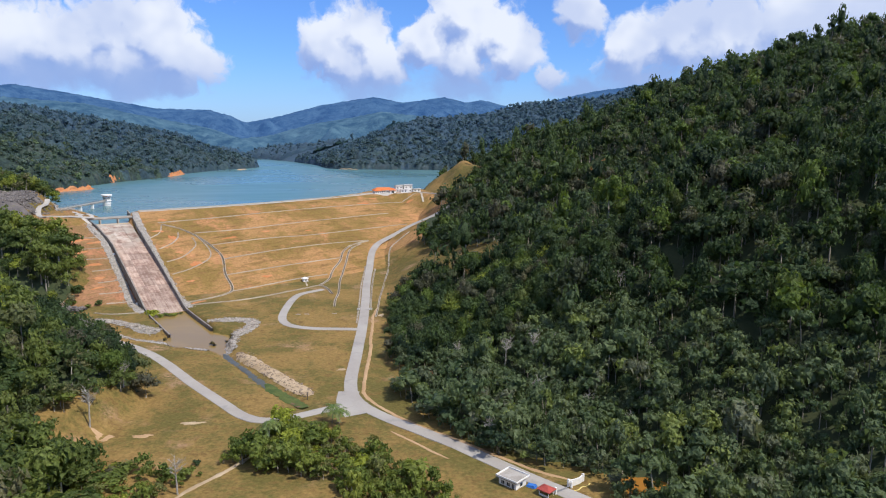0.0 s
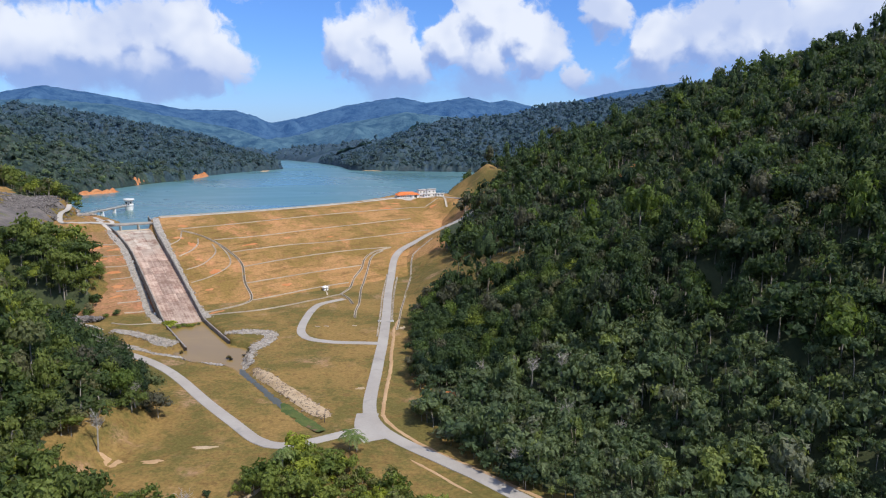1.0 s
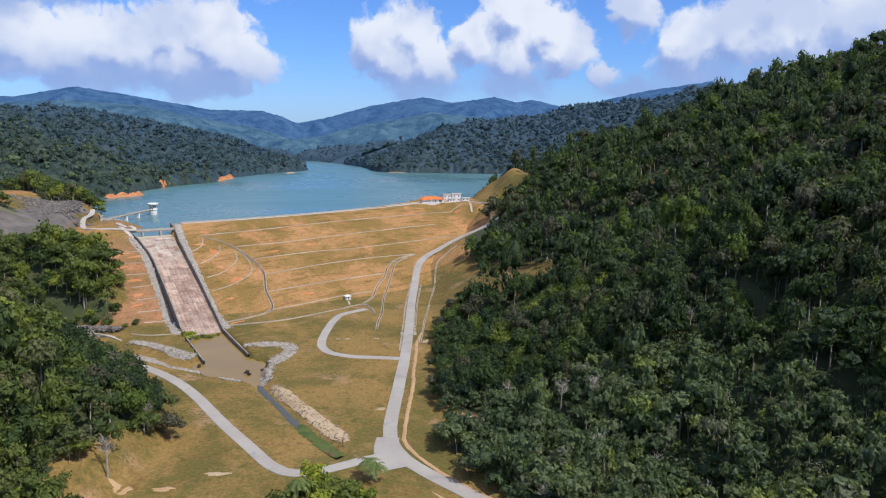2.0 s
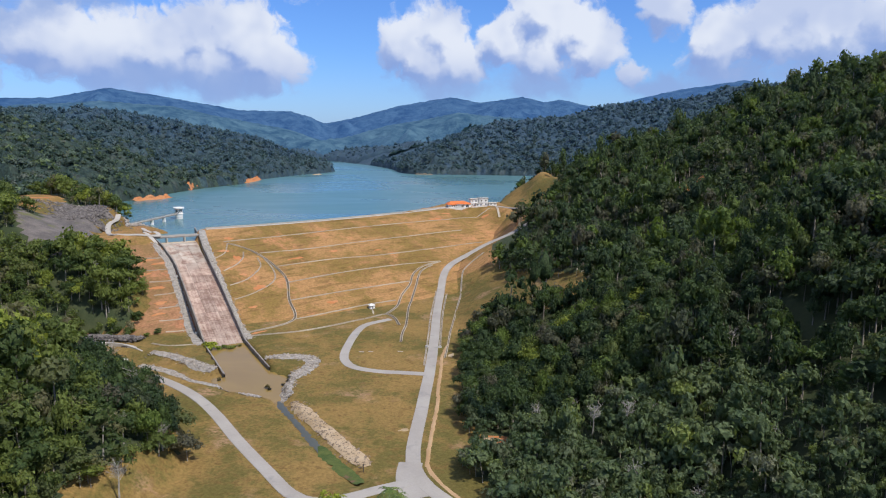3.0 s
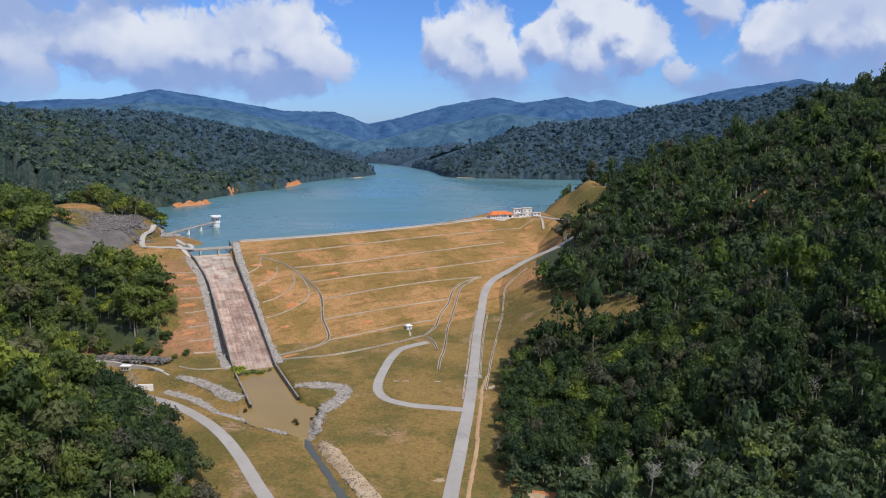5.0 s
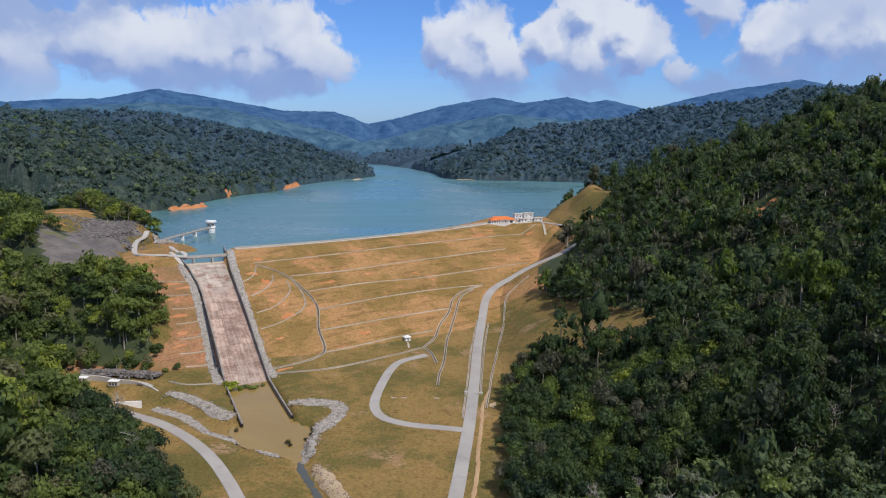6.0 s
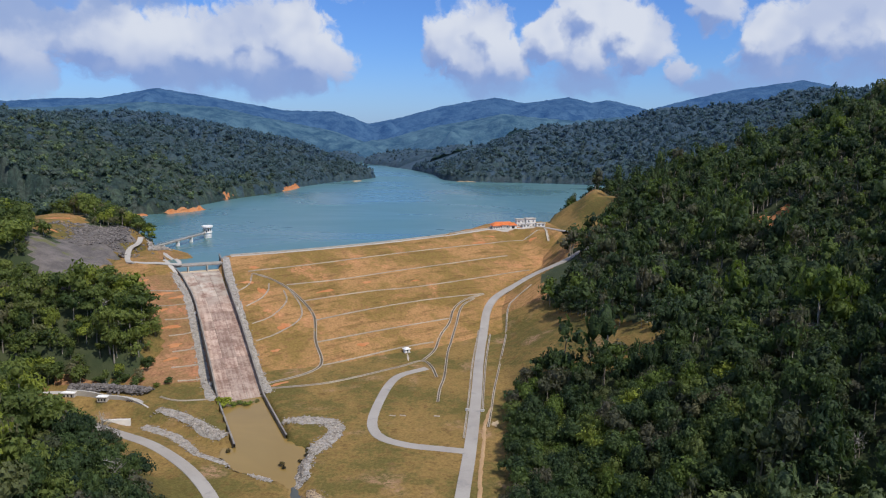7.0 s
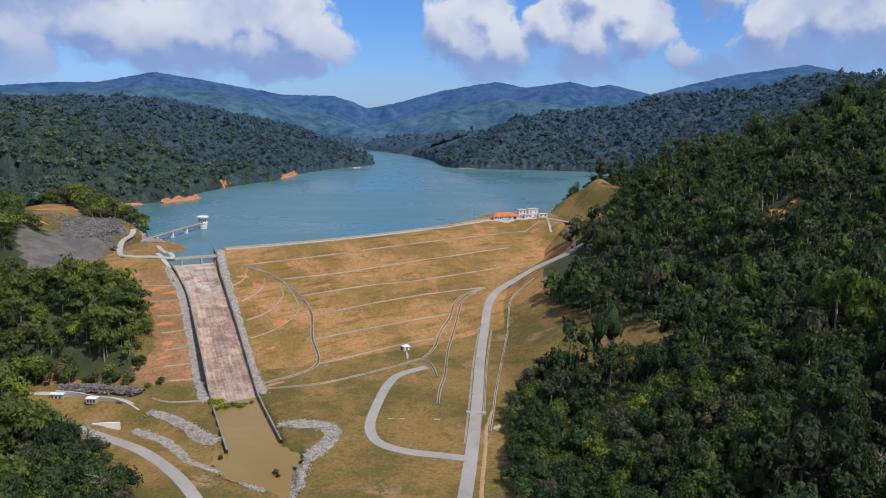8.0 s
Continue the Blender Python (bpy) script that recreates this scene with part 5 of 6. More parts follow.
def guard_house():
    ob = thing("guard_house", (23.5, 207, -37.2), "white guard house with a flat concrete roof by the road", "building", turn=-42)
    part("wall", block(-3.4, 3.4, -2.8, 2.8, 0, 3.0), WALLPAINT, ob)
    part("roof", block(-4.2, 4.2, -3.6, 3.6, 3.0, 3.35, bevel=.05), FLATROOF, ob, "flat stained roof slab")
    for a in ((-4.2, 4.2, 3.4, 3.6), (-4.2, 4.2, -3.6, -3.4), (-4.2, -4.0, -3.4, 3.4), (4.0, 4.2, -3.4, 3.4)):
        part("roof_edge", block(*a, 3.35, 3.85), WALLPAINT, ob)
    part("plinth", block(-4.6, 4.6, -4.0, 4.0, -.5, .18), CONCRETE, ob)
    for x in (-1.8, .4):
        window(ob, x, 1.0, 1.2, 1.2, -2.8)
    window(ob, 2.3, .2, .95, 2.1, -2.8, name="door")
    end_window(ob, 0, 1.0, 1.4, 1.2, 3.4)
    end_window(ob, 0, 1.0, 1.4, 1.2, -3.4, -1)
    ob = thing("shelter", (33.5, 200.5, -37.2), "small shelter with a dark red hip roof", "shelter", turn=-42)
    hip_roof(-1.9, 1.9, -1.6, 1.6, 2.5, 1.0, .5, REDROOF, ob)
    for x in (-1.7, 1.7):
        for y in (-1.4, 1.4):
            part("post", block(x - .1, x + .1, y - .1, y + .1, 0, 2.5), WALLPAINT, ob)
    part("half_wall", block(-1.7, 1.7, -1.45, -1.3, 0, 1.0), WALLPAINT, ob)
    ob = thing("rain_sheet", (29.5, 205.5, -37.1), "crumpled blue plastic sheet over stacked goods", "sheet", turn=-30)
    bm = bmesh.new()
    bmesh.ops.create_grid(bm, x_segments=8, y_segments=6, size=1)
    r = random.Random(4)
    for v in bm.verts:
        edge = max(abs(v.co.x), abs(v.co.y))
        v.co = (v.co.x * 1.7, v.co.y * 1.2, (1.1 if edge < .8 else 0.05) + r.uniform(-.12, .12) * (edge < .95))
    part("sheet", bm, BLUETARP, ob)
    part("goods", block(-1.3, 1.3, -.85, .85, 0, .85, bevel=.1), FLATROOF, ob)
    ob = thing("entrance_wall", (44.5, 207.5, -37.2), "curved white entrance wall beside the road", "wall", turn=35)
    line = [(4 * math.sin(a), 1.6 * (1 - math.cos(a)), 0) for a in np.linspace(-.9, .9, 9)]
    v, q = sweep(line, [(-.2, -.3), (-.2, 2.4), (.2, 2.4), (.2, -.3)])
    put("wall", mesh("wall", v, q, WALLPAINT), ob)
    for x in (-3.3, 3.3):
        part("pillar", block(x - .35, x + .35, .2, .9, -.3, 2.8, bevel=.05), WALLPAINT, ob)
    line = [(-4, -2.4, 0), (-2, -2.8, 0), (0, -2.2, 0), (2, -2.6, 0), (4, -2.0, 0)]
    v, q = sweep(spline(line, .5), [(-.15, -.3), (-.15, .35), (.15, .35), (.15, -.3)])
    put("kerb", mesh("kerb", v, q, YELLOWPAINT), ob, "pale yellow painted kerb")
    ob = thing("gate", (39.5, 203.2, -37.2), "white gate posts and barrier across the road", "gate", turn=35)
    for x in (-3.6, 3.4):
        part("post", block(x - .3, x + .3, -.3, .3, -.2, 2.6, bevel=.04), WALLPAINT, ob)
    part("bar", block(-3.3, 3.1, -.08, .08, 1.0, 1.2), STEEL, ob)


guard_house()


# ---------------------------------------------------------------- outlet works at the wooded bank
def outlet_works():
    ob = thing("outlet_wall", (0, 0, 0), "curved pale concrete wall round the outlet basin", "wall", kind="structure")
    line = spline([(-268, 411, -33.8), (-256, 412, -34.2), (-246, 410.5, -34.6), (-234, 410.5, -35), (-224, 408, -36), (-214, 403, -37)], 2)
    v, q = sweep(line, [(-.45, -6), (-.45, 0), (.45, 0), (.45, -6)])
    put("wall", mesh("wall", v, q, CONCRETE), ob)
    v, q = sweep(np.array([(-228, 385, -36.6), (-222, 387, -36.4), (-216, 389, -36.6)]), [(-.4, -4), (-.4, 0), (.4, 0), (.4, -4)])
    put("wing_wall", mesh("wing_wall", v, q, WALLPAINT), ob)
    tagged(strip("forecourt", [(-284, 412), (-268, 414), (-252, 414), (-236, 413), (-222, 409)], 2.2, CONCRETE, "pale paved strip above the outlet basin", "path", .3), kind="structure")
    for x, y, w, label in ((-245, 408.2, 2.6, "white valve housing with dark openings"), (-266, 409.5, 3.4, "white outlet chamber beside the trees")):
        ob = thing("valve_house", (x, y, -37.5), label, "valve house", turn=8)
        part("wall", block(-w, w, -1.3, 1.3, 0, 2.6, bevel=.05), CONCRETE, ob)
        part("roof", block(-w - .3, w + .3, -1.6, 1.6, 2.6, 2.95), WALLPAINT, ob)
        # solid dark blocks stand in for the unlit openings
        for k in (-1, 0, 1):
            part("opening", block(k * w * .6 - .45, k * w * .6 + .45, -1.36, -1.2, .6, 2.0), GLASS, ob)
    for x in (-231, -229.6, -228.2):
        ob = thing("pipe_end", (x, 408.6, -36.2), "dark pipe mouth in the outlet wall", "pipe", "pipe mouths")
        bm = bmesh.new()
        bmesh.ops.create_cone(bm, cap_ends=True, segments=12, radius1=.35, radius2=.35, depth=1.2)
        bm.transform(pose(0, 0, 0, 90, 0, 0))
        # capped solid; its dark colour stands in for the unlit bore
        part("pipe", bm, JOINT, ob)


outlet_works()


def marker_post(x, y, h, mat, label, name="marker_post"):
    ob = thing(name, (x, y, float(top(x, y)) - .1), label, "post", "marker posts")
    part("post", block(-.14, .14, -.14, .14, 0, h, bevel=.03), mat, ob)
    part("cap", block(-.2, .2, -.2, .2, h, h + .1), mat, ob)


marker_post(-57, 279, 3.2, JOINT, "dark upright post in the grass beside the stream")
for x, y in ((-54, 434), (-46, 434)):
    ob = thing("inspection_box", (x, y, float(top(x, y)) - .1), "small white concrete inspection box beside the road", "concrete box", "inspection boxes")
    part("body", block(-.9, .9, -.7, .7, -.3, .8, bevel=.04), WALLPAINT, ob)
    part("lid", block(-1.0, 1.0, -.8, .8, .8, .95), CONCRETE, ob)
for x, y in ((-68, 423), (-90, 418.5), (-85, 420)):
    ob = thing("drain_slab", (x, y, float(top(x, y)) - .05), "flat pale concrete slab lying in the grass", "concrete slab", "slabs in the grass")
    part("slab", block(-1.5, 1.5, -.4, .4, -.2, .3, bevel=.03), DRAIN, ob)
for a in (60, 135):
    for s in (-1, 1):
        x, y, _ = chute_at(a, s * (chute_half(a, s) + 1.6), 0)
        ob = thing("gauge_box", (x, y, float(top(x, y)) + .1), "white instrument box on the stone pitching", "box", "instrument boxes")
        part("body", block(-.6, .6, -.6, .6, 0, 1.5, bevel=.04), WALLPAINT, ob)
        part("lid", block(-.7, .7, -.7, .7, 1.5, 1.62), CONCRETE, ob)
# ---------------------------------------------------------------- woods
def crown_shape(r, lobes, sprays, size, tall, spread, base=0.0, flat=.8, core=.66):
    """One crown, about 1 m across and tall: boughs heaped into an uneven dome, and many small leafy sprays that stand off them. Vertices and triangles."""
    verts, tris, n = [], [], 0
    centres = []
    turn, slant = r.uniform(0, 6.28), r.uniform(-.22, .22, 2)
    for k in range(lobes):
        rad = 0 if k == 0 else spread * r.uniform(.45, 1.12)
        ang = turn + 2.4 * k + r.uniform(-.6, .6)
        wide = r.uniform(.17, .31) if k else r.uniform(.26, .36)
        x, y = math.cos(ang) * rad, math.sin(ang) * rad
        c = np.array([x, y, base + tall * (.76 - 1.4 * rad * rad + slant[0] * x + slant[1] * y + r.uniform(-.22, .12))])
        centres.append((c, wide))
        v = BALL_V * wide * core * (1 + r.uniform(-.22, .22, (len(BALL_V), 1))) * (1, 1, flat) + c
        verts.append(v), tris.append(BALL_F + n)
        n += len(v)
    weight = np.array([w * w for _, w in centres])
    pick = r.choice(lobes, sprays, p=weight / weight.sum())
    mid, wide = np.array([c for c, _ in centres])[pick], np.array([w for _, w in centres])[pick, None]
    unit = lambda a: a / np.linalg.norm(a, axis=1)[:, None]
    d = unit(r.normal(size=(sprays, 3)) + mid * (1.1, 1.1, 0) + (0, 0, .45))
    p = mid + d * wide * r.uniform(.70, 1.28, (sprays, 1)) * (1, 1, flat)
    face = unit(d + r.normal(size=(sprays, 3)) * .42)
    u = unit(np.cross(face, r.normal(size=(sprays, 3))))
    w = np.cross(face, u)
    s = size * r.uniform(.6, 1.5, (sprays, 1))
    q = np.stack([p + u * s, p - u * s * r.uniform(.3, .9, (sprays, 1)) + w * s * .8, p - u * s * r.uniform(.3, .9, (sprays, 1)) - w * s * .8 - face * s * .3], 1)
    verts.append(q.reshape(-1, 3)), tris.append(np.arange(3 * sprays).reshape(-1, 3) + n)
    return np.concatenate(verts), np.concatenate(tris)


def trunk_shape(r, sides=3, reach=.75, thick=.022):
    """A tapered, slightly bent trunk of height 1."""
    rings, v, f = 3, [], []
    lean = r.normal(size=2) * .03
    for k in range(rings):
        t = k / (rings - 1)
        for j in range(sides):
            a = 6.283 * j / sides
            v.append((math.cos(a) * thick * (1 - .65 * t) + lean[0] * t * t, math.sin(a) * thick * (1 - .65 * t) + lean[1] * t * t, t * reach))
    for k in range(rings - 1):
        for j in range(sides):
            a, b = k * sides + j, k * sides + (j + 1) % sides
            f += [(a, b, b + sides), (a, b + sides, a + sides)]
    return np.array(v), np.array(f)


def scatter(seed, x0, x1, y0, y1, gap, loose=.46):
    """Uneven spots about gap metres apart."""
    r = np.random.RandomState(seed)
    x, y = np.meshgrid(np.arange(x0, x1, gap), np.arange(y0, y1, gap * .87))
    x = x + (np.arange(len(x)) % 2)[:, None] * gap / 2
    return (x + r.uniform(-loose, loose, x.shape) * gap).ravel(), (y + r.uniform(-loose, loose, y.shape) * gap).ravel()


def wooded(x, y, edge=0.0):
    z = top(x, y)
    ok = ~inside(GLADE, x, y) & (~inside(CLEAR, x, y) | inside(THICKET, x, y)) & ~inside(ROCKS, x, y) & ~inside(SIGHT_GAP, x, y) & (dam(x, y) < land(x, y) + 6)
    ok &= ~((z < 1.2) & (y > 600))
    for cx, cy, r in CUTS:
        # trees are cleared along the line to the camera so each scar shows
        down = np.array((-12 - cx, 100 - cy)) / math.hypot(-12 - cx, 100 - cy)
        for k in (0, .8, 1.6, 2.4, 3.1):
            ok &= np.hypot(x - cx - down[0] * r * k, y - cy - down[1] * r * k) > r * (1.05 - .12 * k)
    rim = along(np.array(CLEAR + CLEAR[:1], float), x, y)[0]
    ok &= (rim > 3.8) | inside(THICKET, x, y)
    for line, w in ((MAIN, 4.5), (WEST, 4)):
        ok &= along(line, x, y)[0] > w
    return ok, z


def woods(name, label, x, y, z, seed, shapes, tall, wide, mat, trunks=False, vary=.36):
    """Many crowns in one mesh. tall, wide: metres, low and high."""
    r = np.random.RandomState(seed)
    verts, tris, slots, n = [], [], [], 0
    pick = r.randint(0, len(shapes), len(x))
    rim = along(np.array(CLEAR + CLEAR[:1], float), x, y)[0]
    big = np.clip(r.lognormal(0, vary, len(x)), .5, 2.1) * (1 + .6 * vary * waves(x, y, 45, 31))
    giant = np.where(r.uniform(size=len(x)) < .08, 1 + vary, 1.0)
    hue = r.uniform(size=len(x)) * 97
    hues = []
    h, w, ang = giant * r.uniform(*tall, len(x)) * big ** .9 * (.62 + .38 * smooth(rim / 16)), r.uniform(*wide, len(x)) * big, r.uniform(0, 6.28, len(x))
    stem = [trunk_shape(r) for _ in range(4)]
    for k, (sv, sf) in enumerate(shapes):
        i = np.flatnonzero(pick == k)
        c, s = np.cos(ang[i])[:, None], np.sin(ang[i])[:, None]
        px, py = sv[:, 0] * w[i, None], sv[:, 1] * w[i, None]
        v = np.stack([x[i, None] + px * c - py * s, y[i, None] + px * s + py * c, z[i, None] + sv[:, 2] * h[i, None]], -1)
        verts.append(v.reshape(-1, 3))
        hues.append(np.repeat(hue[i], len(sv)))
        tris.append((sf[None] + (np.arange(len(i)) * len(sv))[:, None, None] + n).reshape(-1, 3))
        slots.append(np.zeros(len(i) * len(sf), int))
        n += v.shape[0] * v.shape[1]
    if trunks:
        for k, (sv, sf) in enumerate(stem):
            i = np.arange(k, len(x), 4)
            v = np.stack([x[i, None] + sv[:, 0] * h[i, None], y[i, None] + sv[:, 1] * h[i, None], z[i, None] - .5 + sv[:, 2] * h[i, None]], -1)
            verts.append(v.reshape(-1, 3))
            hues.append(np.repeat(hue[i], len(sv)))
            tris.append((sf[None] + (np.arange(len(i)) * len(sv))[:, None, None] + n).reshape(-1, 3))
            slots.append(np.ones(len(i) * len(sf), int))
            n += v.shape[0] * v.shape[1]
    me = mesh(name, np.concatenate(verts), np.concatenate(tris), [mat, BARK], np.concatenate(slots), flat=False)
    me.attributes.new("tree", "FLOAT", "POINT").data.foreach_set("value", np.concatenate(hues).astype(np.float32))
    return tagged(put(name, me), label, "forest", kind="stuff")


PLANTATION = [(-30, 318), (-6, 324), (40, 324), (75, 318), (94, 300), (116, 262), (150, 215), (150, 120), (40, 120), (40, 214), (0, 244), (-28, 290)]


def all_woods():
    r = np.random.RandomState(77)
    def kinds(count, lobes, sprays, size):
        """Domes, tall narrow crowns, flat-topped ones and ragged ones."""
        out = []
        for k in range(count):
            style = k % 4
            out.append(crown_shape(r, max(1, lobes - (style == 3)), sprays - sprays // 4 * (style == 3), size, (1.0, 1.06, .9, 1.0)[style], (.36, .30, .44, .40)[style], (0, 0, .12, 0)[style],
                                   (.75, .9, .5, .7)[style], .52 if style == 3 else .66))
        return out

    near, bush, mid = kinds(16, 5, 230, .060), kinds(12, 4, 120, .085), kinds(16, 3, 72, .080)
    slim, far = kinds(12, 4, 110, .074), kinds(16, 1, 22, .14)
    x, y = scatter(1, -60, 420, 150, 960, 6.7)
    ok, z = wooded(x, y)
    ok &= ~inside(PLANTATION, x, y) & ~inside(THICKET, x, y) & (x > -60) & (x < .64 * y + 40) & (x < 300 + .25 * (y - 200)) & ~inside(STANDING, x, y) & (waves(x, y, 19, 99) > -.92)
    close = np.hypot(x, y - 60) < 380
    for i, shapes in ((ok & close, near), (ok & ~close, mid)):
        woods("hillside_woods", "dense dark green rainforest on the steep hillside", x[i], y[i], z[i], 5, shapes, (10, 17), (6.4, 10.6), LEAVES, True)
        print("trees", i.sum())
    x, y = scatter(9, -40, 160, 150, 330, 4.5)
    ok, z = wooded(x, y)
    ok &= inside(PLANTATION, x, y) & (np.hypot((x - 66) / 1.5, y - 208) > 7.5) & (x < .62 * y + 20)
    woods("plantation", "thin grey-green plantation trees with pale stems", x[ok], y[ok], z[ok], 8, slim, (7, 10), (5.0, 7.6), GREYLEAF, True)
    print("plantation", ok.sum())
    x, y = scatter(2, -470, -100, 150, 700, 7.3)
    x2, y2 = scatter(3, -80, 20, 150, 262, 3.3)
    for (x, y), shapes, tall, wide, label in (((x, y), near, (9, 14), (7.5, 11), "mixed green woods on the near bank"), ((x2, y2), bush, (3.0, 6.0), (3.4, 5.6), "low green thicket beside the road")):
        ok, z = wooded(x, y)
        ok &= (inside(THICKET, x, y) if tall[0] < 5 else ~inside(THICKET, x, y)) & (x > -.80 * y - 20) & ~inside(STANDING_BANK, x, y)
        woods("bank_woods", label, x[ok], y[ok], z[ok], 6, shapes, tall, wide, SHRUB if tall[0] < 5 else BANK_LEAVES, True)
        print("bank", ok.sum())
    x, y = scatter(13, -140, -78, 150, 222, 3.7)
    ok = ~inside(THICKET, x, y) & (waves(x, y, 22, 15) > -.75) & (along(spline([(-84, 190), (-79, 203), (-66, 226)], 3), x, y)[0] > 4) & (y < 214 + .12 * (-100 - x))
    woods("scrub", "low bright green scrub in rough grass", x[ok], y[ok], top(x, y)[ok] - .3, 9, bush, (2.0, 5.0), (2.8, 5.6), SHRUB)
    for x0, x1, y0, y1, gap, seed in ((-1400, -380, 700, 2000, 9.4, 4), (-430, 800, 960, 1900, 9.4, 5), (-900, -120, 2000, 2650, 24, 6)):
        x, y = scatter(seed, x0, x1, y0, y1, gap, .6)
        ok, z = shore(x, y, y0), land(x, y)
        # farther bands take the bluer leaf colours that stand in for haze
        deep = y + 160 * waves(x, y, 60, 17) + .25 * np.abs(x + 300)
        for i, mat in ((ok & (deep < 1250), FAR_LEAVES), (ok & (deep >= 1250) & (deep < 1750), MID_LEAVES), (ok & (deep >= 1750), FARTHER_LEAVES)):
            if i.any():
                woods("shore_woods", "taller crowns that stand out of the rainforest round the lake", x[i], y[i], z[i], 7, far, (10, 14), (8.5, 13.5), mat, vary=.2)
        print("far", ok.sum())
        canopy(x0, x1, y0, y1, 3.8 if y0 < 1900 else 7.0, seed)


def shore(x, y, y0):
    z = land(x, y)
    ok = (z > .8) & (x < .38 * y - 20) & (x > -1.0 * y + 60) & ~((x > -430) & (y < 960)) & ~((x > -470) & (y < 700)) & ~((y < 2100) & (y0 > 1900) & (x < -380))
    for points, tall in SHORE_CUTS:
        ok &= along(np.array(points, float), x, y)[0] > 6
    return ok


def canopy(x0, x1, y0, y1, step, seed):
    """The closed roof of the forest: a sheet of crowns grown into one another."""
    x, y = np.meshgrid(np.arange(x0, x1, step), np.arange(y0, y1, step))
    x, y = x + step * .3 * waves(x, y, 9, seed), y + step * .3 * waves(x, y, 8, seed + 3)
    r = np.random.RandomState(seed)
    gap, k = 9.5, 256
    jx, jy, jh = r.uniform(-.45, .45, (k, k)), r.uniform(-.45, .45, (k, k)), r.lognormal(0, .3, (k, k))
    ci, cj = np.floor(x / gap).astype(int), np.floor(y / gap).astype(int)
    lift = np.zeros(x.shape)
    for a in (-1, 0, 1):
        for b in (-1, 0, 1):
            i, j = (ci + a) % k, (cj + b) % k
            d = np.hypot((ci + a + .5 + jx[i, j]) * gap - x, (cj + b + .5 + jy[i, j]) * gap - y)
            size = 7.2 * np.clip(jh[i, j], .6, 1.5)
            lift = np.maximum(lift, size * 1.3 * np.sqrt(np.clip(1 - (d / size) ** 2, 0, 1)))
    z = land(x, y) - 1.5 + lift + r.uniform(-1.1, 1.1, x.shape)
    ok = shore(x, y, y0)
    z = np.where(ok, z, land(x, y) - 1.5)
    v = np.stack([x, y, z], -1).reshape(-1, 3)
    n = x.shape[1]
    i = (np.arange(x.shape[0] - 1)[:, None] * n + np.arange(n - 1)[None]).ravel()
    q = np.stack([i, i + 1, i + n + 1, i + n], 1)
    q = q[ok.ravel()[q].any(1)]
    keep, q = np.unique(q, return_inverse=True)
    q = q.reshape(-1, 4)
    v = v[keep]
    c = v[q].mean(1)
    # painted shade under the crowns, with a bluer haze tint farther off
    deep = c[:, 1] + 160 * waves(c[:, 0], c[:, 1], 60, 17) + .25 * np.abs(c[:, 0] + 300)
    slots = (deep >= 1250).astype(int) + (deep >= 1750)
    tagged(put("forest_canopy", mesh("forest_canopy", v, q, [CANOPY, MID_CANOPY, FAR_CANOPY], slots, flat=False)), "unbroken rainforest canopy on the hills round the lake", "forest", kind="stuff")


# the trees that stand nearest are things of their own
STANDING = [(-45, 322), (-20, 322), (58, 332), (66, 380), (30, 420), (-45, 430)]
STANDING_BANK = [(-150, 335), (-112, 285), (-118, 255), (-165, 262), (-205, 330), (-190, 352)]


def tree_kinds():
    r = np.random.RandomState(5)
    kinds = []
    for k in range(9):
        sv, sf = crown_shape(r, 10, 540, .048, (.80, .92, .7)[k % 3], (.40, .32, .44)[k % 3], .20, (.8, 1.0, .6)[k % 3])
        tv, tf = trunk_shape(r, 7, .62, .018)
        kinds.append((mesh("crown", sv * (9.5, 9.5, 13), sf, [LEAVES, LEAVES, BANK_LEAVES][k % 3], flat=False), mesh("trunk", tv * (13, 13, 13), tf, BARK, flat=False)))
    return kinds


def standing_trees():
    kinds, r = tree_kinds(), np.random.RandomState(12)
    firsts = []
    x, y = scatter(1, -60, 420, 150, 960, 6.7)
    x2, y2 = scatter(2, -470, -100, 150, 700, 7.3)
    x, y = np.concatenate([x, x2]), np.concatenate([y, y2])
    ok, z = wooded(x, y)
    edge = along(np.array(CLEAR + CLEAR[:1], float), x, y)[0]
    ok &= inside(STANDING, x, y) | inside(STANDING_BANK, x, y)
    for i in np.flatnonzero(ok)[:330]:
        k = r.randint(0, len(kinds))
        m = pose(x[i], y[i], z[i] - .3, 0, 0, r.uniform(0, 360)) @ Matrix.Diagonal((*(r.uniform(.75, 1.25),) * 2, r.uniform(.75, 1.2) * (.65 + .35 * smooth(edge[i] / 14)), 1))
        t = tagged(new("tree"), "leafy rainforest tree with a tall pale trunk" if k % 3 < 2 else "bright green leafy tree at the wood's edge", "tree", "trees at the wood's edge")
        t.matrix_world = m
        put("crown", kinds[k][0], t), put("trunk", kinds[k][1], t)
    print("standing", ok.sum())


all_woods()
standing_trees()
# ---------------------------------------------------------------- single plants
def limb(bm, a, b, ra, rb, sides=5):
    a, b = Vector(a), Vector(b)
    q = (b - a).to_track_quat("Z", "Y").to_matrix()
    ring = lambda p, r: [bm.verts.new(p + q @ Vector((r * math.cos(6.2832 * k / sides), r * math.sin(6.2832 * k / sides), 0))) for k in range(sides)]
    low, high = ring(a, ra), ring(b, rb)
    for k in range(sides):
        bm.faces.new((low[k], low[(k + 1) % sides], high[(k + 1) % sides], high[k]))
    bm.faces.new(high)


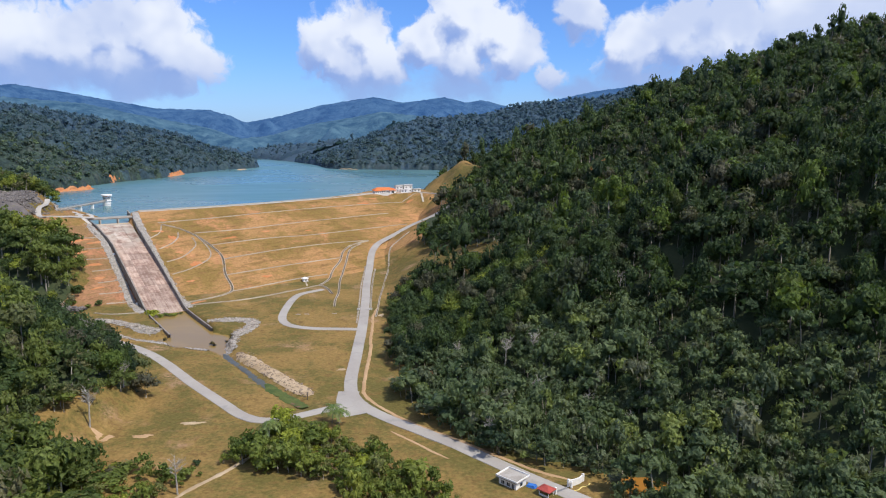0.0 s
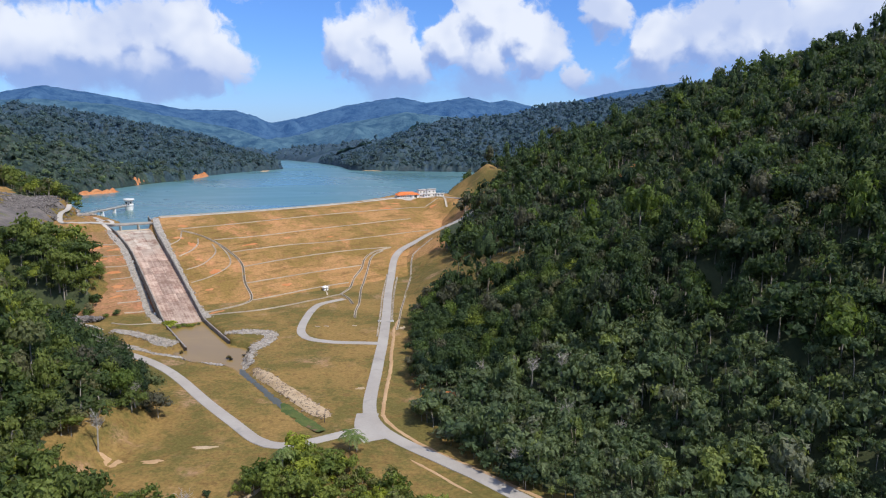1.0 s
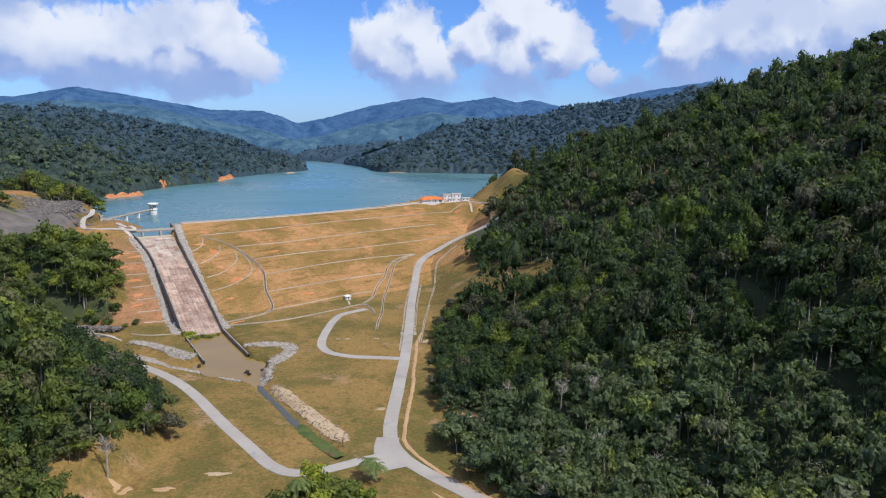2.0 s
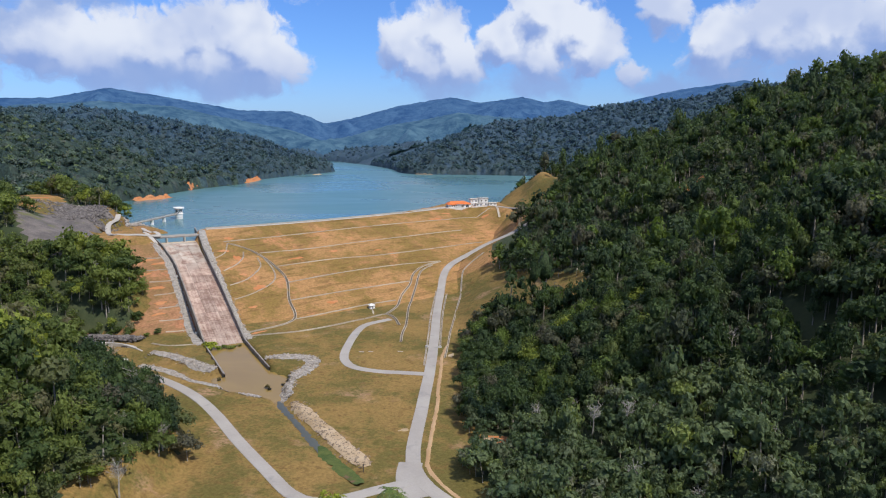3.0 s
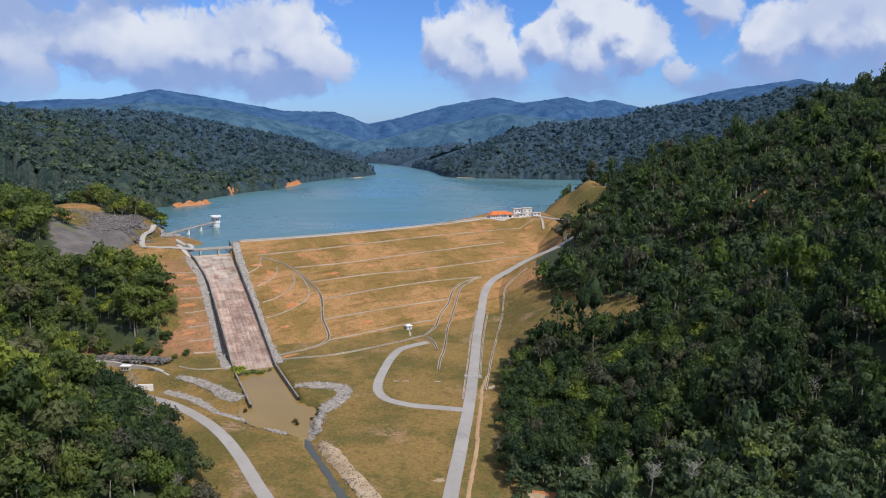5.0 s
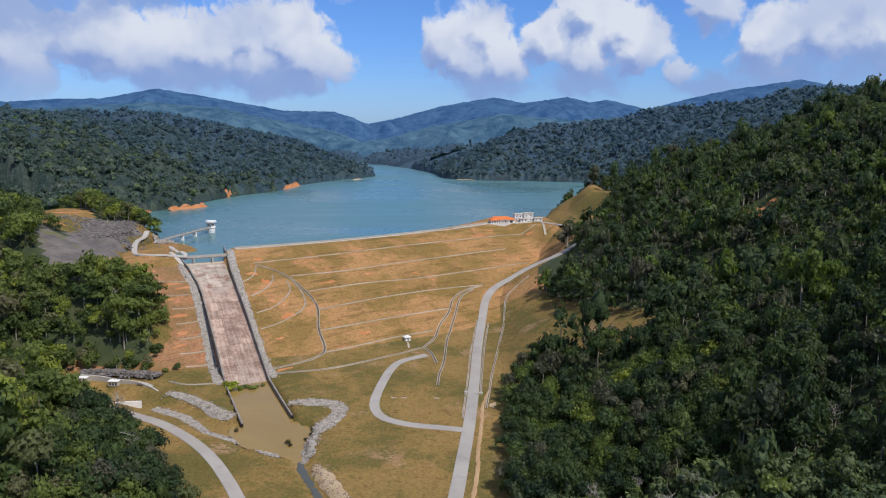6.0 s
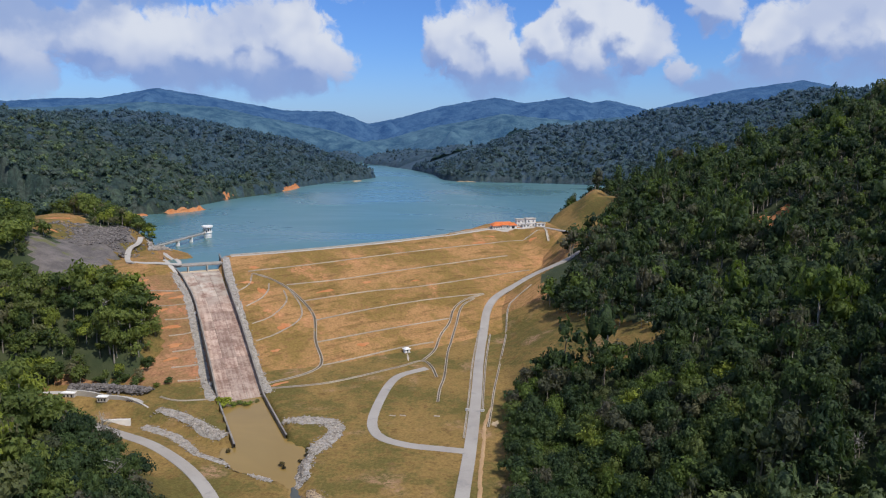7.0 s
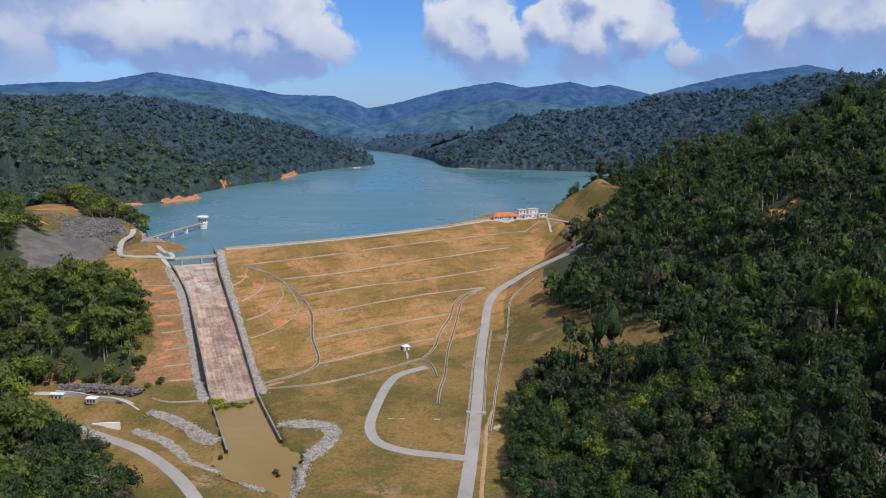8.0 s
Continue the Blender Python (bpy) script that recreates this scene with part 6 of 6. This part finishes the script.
def bare_tree_kind(seed, tall):
    """A pale standing tree with a long clean stem and a sparse fan of bare twigs."""
    r = random.Random(seed)
    bm = bmesh.new()
    at, lean = Vector((0, 0, 0)), Vector((r.uniform(-.05, .05), r.uniform(-.05, .05), 1))
    stem = [at]
    for k in range(5):
        at = at + (lean + Vector((r.uniform(-.05, .05), r.uniform(-.05, .05), 0))) * tall * .7 / 5
        stem.append(at)
    for k in range(5):
        limb(bm, stem[k], stem[k + 1],   .34 - k * .04, .30 - k * .04, 6)
    trunk = bm
    bm = bmesh.new()
    for k in range(22):
        a, t = r.uniform(0, 6.28), r.uniform(.62, 1.0)
        i = min(4, int(t * 5))
        base = stem[i].lerp(stem[i + 1], t * 5 - i)
        out = Vector((math.cos(a), math.sin(a), r.uniform(.5, 1.3))).normalized() * tall * r.uniform(.12, .26)
        tip = base + out
        limb(bm, base, tip, .085, .04, 4)
        for j in range(4):
            b = base + out * r.uniform(.4, .95)
            limb(bm, b, b + Vector((r.uniform(-1, 1), r.uniform(-1, 1), r.uniform(.1, 1))) * tall * .09, .04, .02, 3)
    return trunk, bm


def bare_trees():
    kinds = []
    for k in range(4):
        t, b = bare_tree_kind(30 + k, 16)
        made = []
        for name, bm in (("trunk", t), ("bare_crown", b)):
            me = bpy.data.meshes.new(name)
            bm.to_mesh(me)
            bm.free()
            me.materials.append(DEADWOOD)
            made.append(me)
        kinds.append(made)
    r = random.Random(8)
    spots = [(42, 302), (52, 301), (30, 309), (18, 318), (61, 318), (8, 322), (24, 330), (88, 330), (110, 372), (62, 390), (35, 400), (96, 400), (140, 420), (75, 440), (128, 352), (160, 520), (60, 560), (150, 600), (95, 610), (200, 700),
             (-132, 272), (-150, 280), (-160, 300), (-141, 262), (-178, 310), (-82, 199), (-190, 335), (-280, 462), (-130, 240), (18, 236), (70, 240), (60, 262), (85, 270), (40, 270)]
    for x, y in spots:
        t = tagged(new("bare_tree"), "pale leafless tree with a long clean trunk", "tree", "bare trees")
        t.matrix_world = pose(x, y, float(top(x, y)) - .4, 0, 0, r.uniform(0, 360)) @ Matrix.Diagonal((*(r.uniform(.8, 1.25),) * 3, 1))
        k = r.choice(kinds)
        put("trunk", k[0], t), put("bare_crown", k[1], t)


def palm(x, y, tall, seed):
    r = random.Random(seed)
    ob = thing("palm_tree", (x, y, float(top(x, y)) - .3), "tall palm with a slim trunk and drooping fronds", "palm", "palms")
    bm = bmesh.new()
    p = [Vector((.25 * math.sin(k * .4), .1 * k * r.uniform(-1, 1) * .2, tall * k / 6)) for k in range(7)]
    for k in range(6):
        limb(bm, p[k], p[k + 1], .2 - .012 * k, .19 - .012 * k, 7)
    part("trunk", bm, BARK, ob)
    for k in range(16):
        bm = bmesh.new()
        a, rise = k * 2.4, r.uniform(.1, 1.0)
        d = Vector((math.cos(a), math.sin(a), 0))
        side = Vector((-d.y, d.x, 0))
        spine = [p[6] + d * (4.4 * t) + Vector((0, 0, rise * 3.0 * t - 3.6 * t * t)) for t in (0, .2, .4, .6, .8, 1)]
        for a0, b0 in zip(spine, spine[1:]):
            for s in (-1, 1):
                for u in (0, .5):
                    q = a0.lerp(b0, u)
                    w = q.lerp(b0, .8) if u else a0.lerp(b0, .5)
                    tip = q + side * s * 1.1 + (b0 - a0) * .6 + Vector((0, 0, -.5))
                    bm.faces.new([bm.verts.new(c) for c in (q, w, tip)])
        part("frond", bm, PALMLEAF, ob)


def shrub(x, y, size, mat, seed, label, z=None):
    r = np.random.RandomState(seed)
    sv, sf = crown_shape(r, 6, 170, .09, .8, .36, .02)
    ob = thing("shrub", (x, y, (float(top(x, y)) if z is None else z) - .15), label, "shrub", "shrubs")
    put("foliage", mesh("foliage", sv * (size, size, size * .75), sf, mat), ob)


bare_trees()
palm(-62, 233, 9.5, 1)
palm(-42.5, 254, 7.5, 2)
palm(-39.5, 252, 6.5, 3)
for i, (a, b, s) in enumerate(((163, 8.5, 8.5), (165, 5, 5), (164, 2, 4.0), (166, -1, 4.2), (165, -4, 3.6), (164, -7.5, 3.2), (164, 11.2, 5.0))):
    x, y, _ = chute_at(a, b, 0)
    shrub(x, y, s, SHRUB, 60 + i, "green shrub rooted at the foot of the chute", -40.2)
for i, (x, y, s) in enumerate(((-126, 363, 3.2), (-124, 361, 2.2), (-122, 385, 3.4), (-119, 380, 3.6), (-118, 374, 3.2), (-126, 390, 3.0), (-132, 393, 2.4), (-119, 368, 2.6), (-155, 371, 2.8), (-154, 362, 2.6), (-150, 359, 2.2))):
    shrub(x, y, s, SEDGE, 120 + i, "dark brown sedge tussock in the pool's margin", -39.9)
shrub(-206, 366, 3.2, LEAVES, 70, "dark round shrub at the road's edge")
shrub(-300, 507, 7.5, RUSTLEAF, 71, "rust-coloured shrub at the wood's edge")
for i, (x, y, s) in enumerate(((-224, 437, 5), (-228, 431, 4), (-240, 432, 6), (-252, 428, 5), (-131, 216, 5), (-120, 214, 4.5), (-108, 210, 5), (-98, 216, 3.5), (-91, 212, 3.5), (-83, 219, 3), (-112, 203, 6), (-122, 205, 6), (-345, 625, 3))):
    shrub(x, y, s, SHRUB if i % 3 else LEAVES, 80 + i, "low leafy shrub in rough grass")
